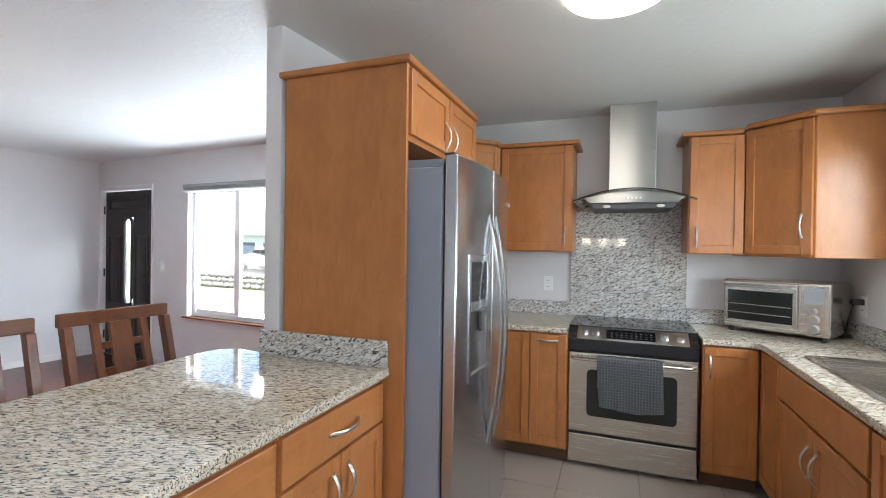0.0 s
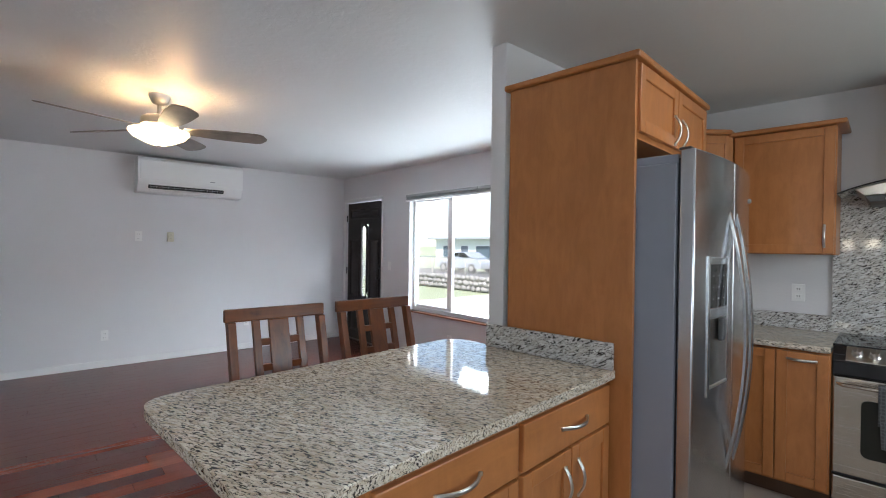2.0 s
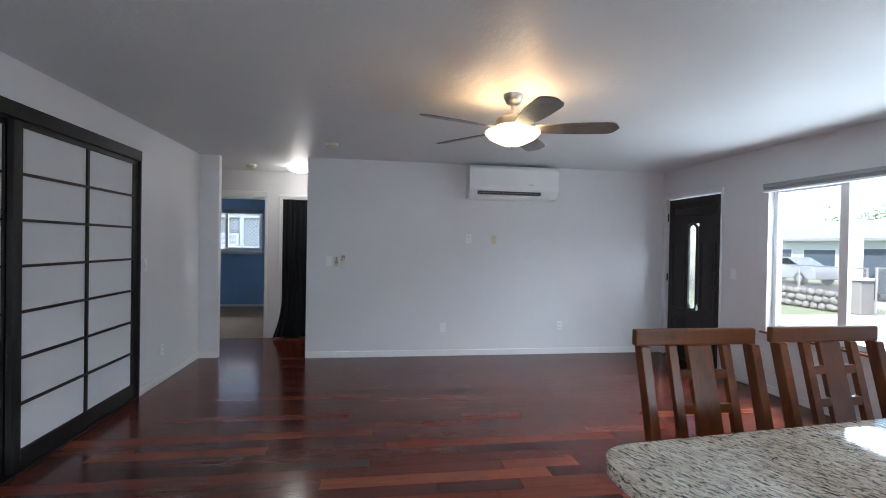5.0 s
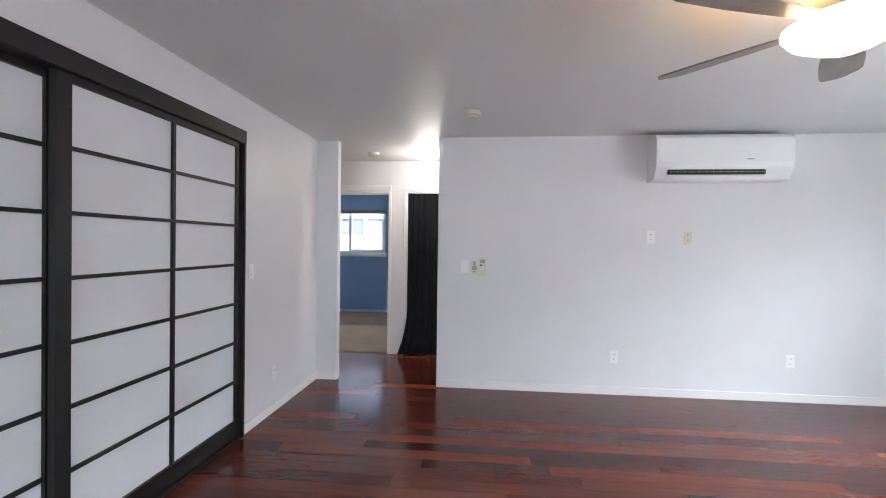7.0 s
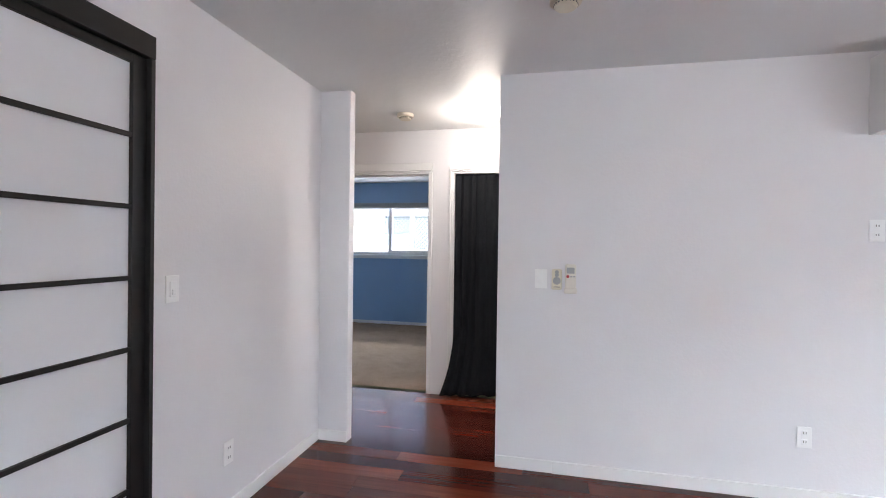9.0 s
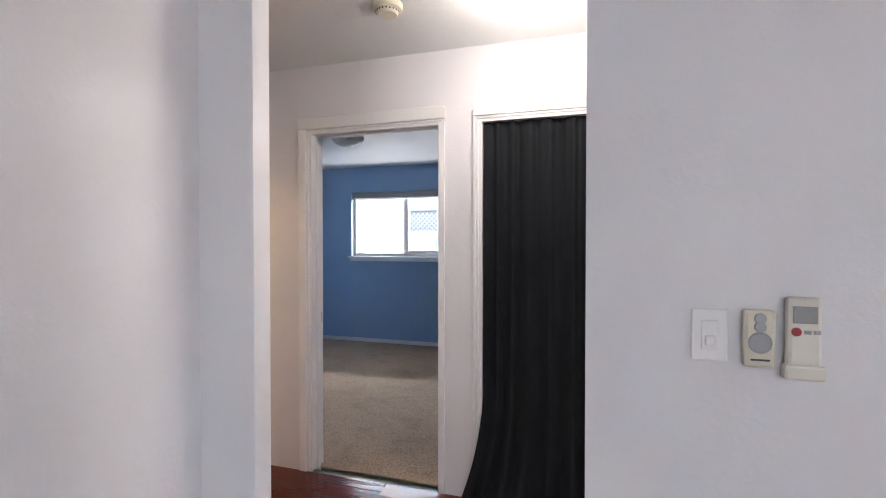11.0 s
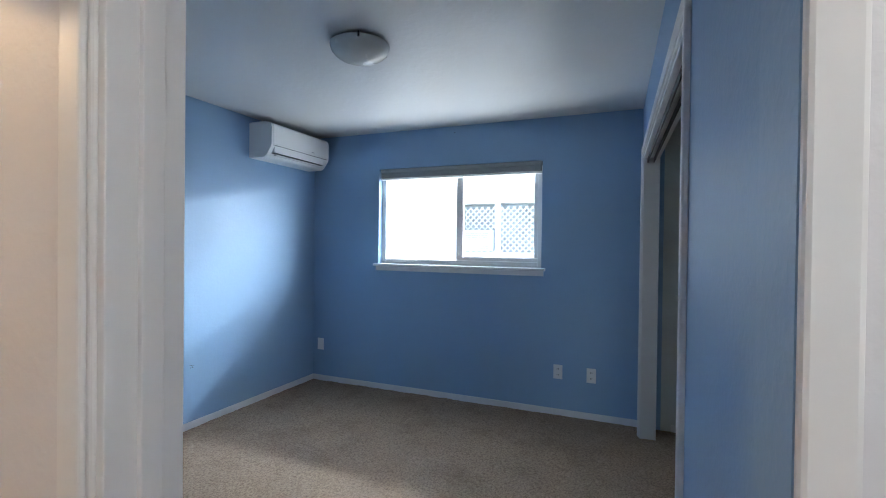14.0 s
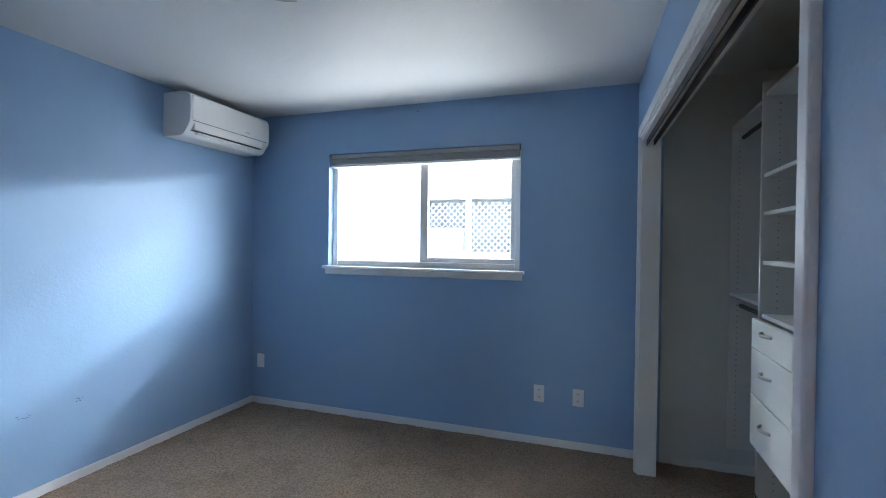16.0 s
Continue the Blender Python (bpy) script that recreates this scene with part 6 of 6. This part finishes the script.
# the widest door is a dark sheet standing for a shaded carport
OPEN_A = [("window", -5.5, -4.0, 1.0, 2.1), ("door", -3.2, -2.2, 0.0, 2.1), ("window", -1.4, 0.8, 0.9, 2.1), ("door", 2.0, 5.0, 0.0, 2.2)]
house("house", -26, 32, 13, 9, 2.6, 1.5, 0, "single-storey pale green house with a hipped roof", HOUSEWALL, OPEN_A)
house("house", -10, 34, 12, 9, 2.6, 1.4, 0, "single-storey pale house with a dark sheet as carport shade", plain("cream_siding", (0.66, 0.64, 0.58), 0.8, vary=0.05, scale=1), OPEN_A)
house("house", 6, 33, 13, 9, 2.6, 1.5, 0, "single-storey white house across the street", plain("white_siding", (0.72, 0.72, 0.7), 0.8, vary=0.05, scale=1), OPEN_A)


def tree(x, y, h, spread, seed, label="leafy green garden tree behind the houses"):
    r = root("tree", pose(x, y, GZ), label, "tree", "trees across the street")
    rng = random.Random(seed)
    bm = bmesh.new()
    tips = []
    trunk = [Vector((0.1 * math.sin(k), 0.1 * math.cos(1.3 * k), h * 0.12 * k)) for k in range(5)]
    for k, (p, q) in enumerate(zip(trunk, trunk[1:])):
        bm_tube(bm, [p, q], 0.20 - 0.03 * k, 8)
    for k in range(9):
        a, e = rng.uniform(0, 6.28), rng.uniform(0.3, 1.1)
        s = trunk[rng.choice((2, 3, 4))]
        t = s + Vector((math.cos(a) * math.cos(e), math.sin(a) * math.cos(e), math.sin(e))) * spread * rng.uniform(0.6, 1.0)
        bm_tube(bm, [s, s.lerp(t, 0.5) + Vector((0, 0, 0.15)), t], 0.05, 6)
        tips += [t, s.lerp(t, 0.7)]
    made("trunk", bm, BARK, r, 50)
    bm = bmesh.new()
    for t in tips:
        for k in range(110):
            d = Vector((rng.gauss(0, 1), rng.gauss(0, 1), rng.gauss(0, 0.7))) * spread * 0.26
            c, q = t + d, rng.uniform(0.09, 0.17)
            u, v = Vector((rng.gauss(0, 1), rng.gauss(0, 1), rng.gauss(0, 1))).normalized(), Vector((rng.gauss(0, 1), rng.gauss(0, 1), rng.gauss(0, 1))).normalized()
            bm.faces.new([bm.verts.new(c + u * q), bm.verts.new(c + v * q * 0.6), bm.verts.new(c - u * q), bm.verts.new(c - v * q * 0.6)])
    tagged(made("leaves", bm, LEAF, r), kind="stuff")


tree(-33, 40, 5.5, 3.2, 1)
tree(-17.5, 42, 5.0, 3.0, 2)
tree(-2, 41, 5.2, 3.0, 3)

# ---- outdoors: neighbour beside the bedroom ----
r = root("neighbour_house", pose(0, 0, 0), "white neighbouring house wall with a latticed window", "house")
NX = -15.2
NW = plain("neighbour_white_siding", (0.74, 0.74, 0.73), 0.8, vary=0.03, scale=1)
bm = bmesh.new()
ny0, ny1, nz0, nz1 = -4.95, -3.52, 1.26, 2.10
for y0, y1, z0, z1 in ((-14, ny0, GZ, 2.55), (ny1, 6, GZ, 2.55), (ny0, ny1, GZ, nz0), (ny0, ny1, nz1, 2.55)):
    bm_box(bm, (NX - 0.15, y0, z0), (NX, y1, z1))
for k in range(14):
    bm_box(bm, (NX, -14, GZ + 0.1 + 0.19 * k), (NX + 0.008, ny0 - 0.06, GZ + 0.112 + 0.19 * k))
made("wall", bm, NW, r)
block("room_behind", (NX - 0.5, ny0 - 0.2, nz0 - 0.2), (NX - 0.45, ny1 + 0.2, nz1 + 0.2), plain("pale_room", (0.55, 0.57, 0.58), 0.7), r, 0)
bm = bmesh.new()
bm_prism(bm, [(NX + 0.65, 2.33), (NX + 0.65, 2.48), (NX - 4.0, 3.5), (NX - 4.0, 3.3)], -14, 6, Matrix(((1, 0, 0, 0), (0, 0, 1, 0), (0, 1, 0, 0), (0, 0, 0, 1))))
made("roof", bm, NW, r)
bm = bmesh.new()
for y0, y1, z0, z1 in ((ny0 - 0.05, ny0, nz0 - 0.05, nz1 + 0.05), (ny1, ny1 + 0.05, nz0 - 0.05, nz1 + 0.05), (ny0, ny1, nz0 - 0.05, nz0), (ny0, ny1, nz1, nz1 + 0.05), (-4.27, -4.18, nz0, nz1)):
    bm_box(bm, (NX - 0.03, y0, z0), (NX + 0.035, y1, z1), 0.004)
made("window_frame", bm, PLASTIC, r)
bm = bmesh.new()
step = 0.105
for w0, w1, z0, z1 in ((ny0, -4.27, nz0, nz1 - 0.06), (-4.18, ny1, nz0, nz1 - 0.06)):
    hh = z1 - z0
    k = -int(hh / step) - 1
    while w0 + k * step < w1:
        for s in (1, -1):
            p, q = (w0 + k * step, z0 if s > 0 else z1), (w0 + k * step + hh, z1 if s > 0 else z0)
            u0, u1 = max(0, (w0 - p[0]) / hh), min(1, (w1 - p[0]) / hh)
            if u1 > u0:
                bm_tube(bm, [(NX + 0.01 + 0.004 * s, p[0] + (q[0] - p[0]) * u, p[1] + (q[1] - p[1]) * u) for u in (u0, u1)], 0.010, 4)
        k += 1
made("lattice", bm, PLASTIC, r)
w = block("window_cooler", (NX - 0.1, -4.90, 1.28), (NX + 0.16, -4.30, 1.64), PLASTIC, r, 0.015)
bm = bmesh.new()
for k in range(8):
    bm_box(bm, (NX + 0.161, -4.86, 1.32 + 0.036 * k), (NX + 0.165, -4.34, 1.335 + 0.036 * k))
made("grille", bm, GREYP, w)
# own eaves
structure(block("eave_west", (XB - 0.95, -6.0, 2.60), (XB - 0.14, 2.4, 2.72), TRIM, None, 0), "white painted roof overhang")
structure(block("eave_north", (-8.0, YN + 0.14, 2.90), (3.0, YN + 0.85, 3.0), TRIM, None, 0), "white painted roof overhang")
structure(block("roof_deck", (XB - 0.95, -6.2, 3.02), (3.0, YN + 0.85, 3.10), ROOF, None, 0), "flat grey roof deck over the house")

# ---- floor pieces ----
floor_wood = structure(new("floor_wood"), "glossy red-brown hardwood floorboards")
rng = random.Random(11)
PW = 0.121
LENS = (0.5, 0.8, 1.1, 1.4, 1.7)
meshes = {}
for L in LENS:
    bm = bmesh.new()
    bm_box(bm, (0.0004, 0.0005, -0.0105), (PW - 0.0004, L - 0.0005, 0.0), 0.0008, 1)
    me = bpy.data.meshes.new("floorboard")
    bmesh.ops.recalc_face_normals(bm, faces=bm.faces)
    bm.to_mesh(me)
    bm.free()
    me.materials.append(PLANK)
    meshes[L] = me


def rows_of_boards(x0, x1, y0, y1, keep):
    """Boards along y in rows across x; calls keep(x, y, length)."""
    x = x0
    while x < x1:
        y = y0 - rng.uniform(0, 1.0)
        while y < y1:
            L = rng.choice(LENS)
            if y + L > y0 and keep is not None:
                keep(x, y, L)
            y += L
        x += PW


far_boards = []
count = 0


def place(x, y, L):
    global count
    inside = -6.66 < x < -2.4
    y1 = min(y + L, YN)
    if inside and count < 300 and y1 == y + L and y > YS:
        ob = new("floorboard", meshes[L])
        ob.location = (x, y, 0)
        ob.parent = floor_wood
        count += 1
    else:
        far_boards.append((x, max(y, -3.52 if x < -6.85 else YS), min(y1, -0.87) if x < -6.9 else y1))


rows_of_boards(-7.95, -1.12, -3.52, YN, place)
bm = bmesh.new()
for x, y0, y1 in far_boards:
    if y1 - y0 > 0.01 and not (x < -6.9 and y0 > -0.87):
        bm_box(bm, (x + 0.0004, y0 + 0.0005, -0.0105), (x + PW - 0.0004, y1 - 0.0005, 0.0))
rest = made("floorboards_rest", bm, planks("red_floorboards_far", True), floor_wood)
tone = rest.data.attributes.new("tone", "FLOAT", "FACE")
tone.data.foreach_set("value", np.repeat(np.random.RandomState(5).rand(len(rest.data.polygons) // 6 + 1), 6)[:len(rest.data.polygons)])
tagged(rest, kind="stuff")

floor_tiles = structure(new("floor_tiles"), "beige stone-look kitchen floor tiles")
floor_tiles.matrix_world = K(0, 0, 0.004)
TS = 0.46
bm = bmesh.new()
bm_box(bm, (0.0025, 0.0025, -0.010), (TS - 0.0025, TS - 0.0025, 0.0), 0.002, 1)
bmesh.ops.recalc_face_normals(bm, faces=bm.faces)
tile_me = bpy.data.meshes.new("tile")
bm.to_mesh(tile_me)
bm.free()
tile_me.materials.append(TILE)
for i in range(6):
    for j in range(13):
        ob = new("tile", tile_me)
        ob.parent = floor_tiles
        ob.location = (0.13 + (i - 1) * TS - 0.0, 2.02 - (j + 1) * TS, 0)
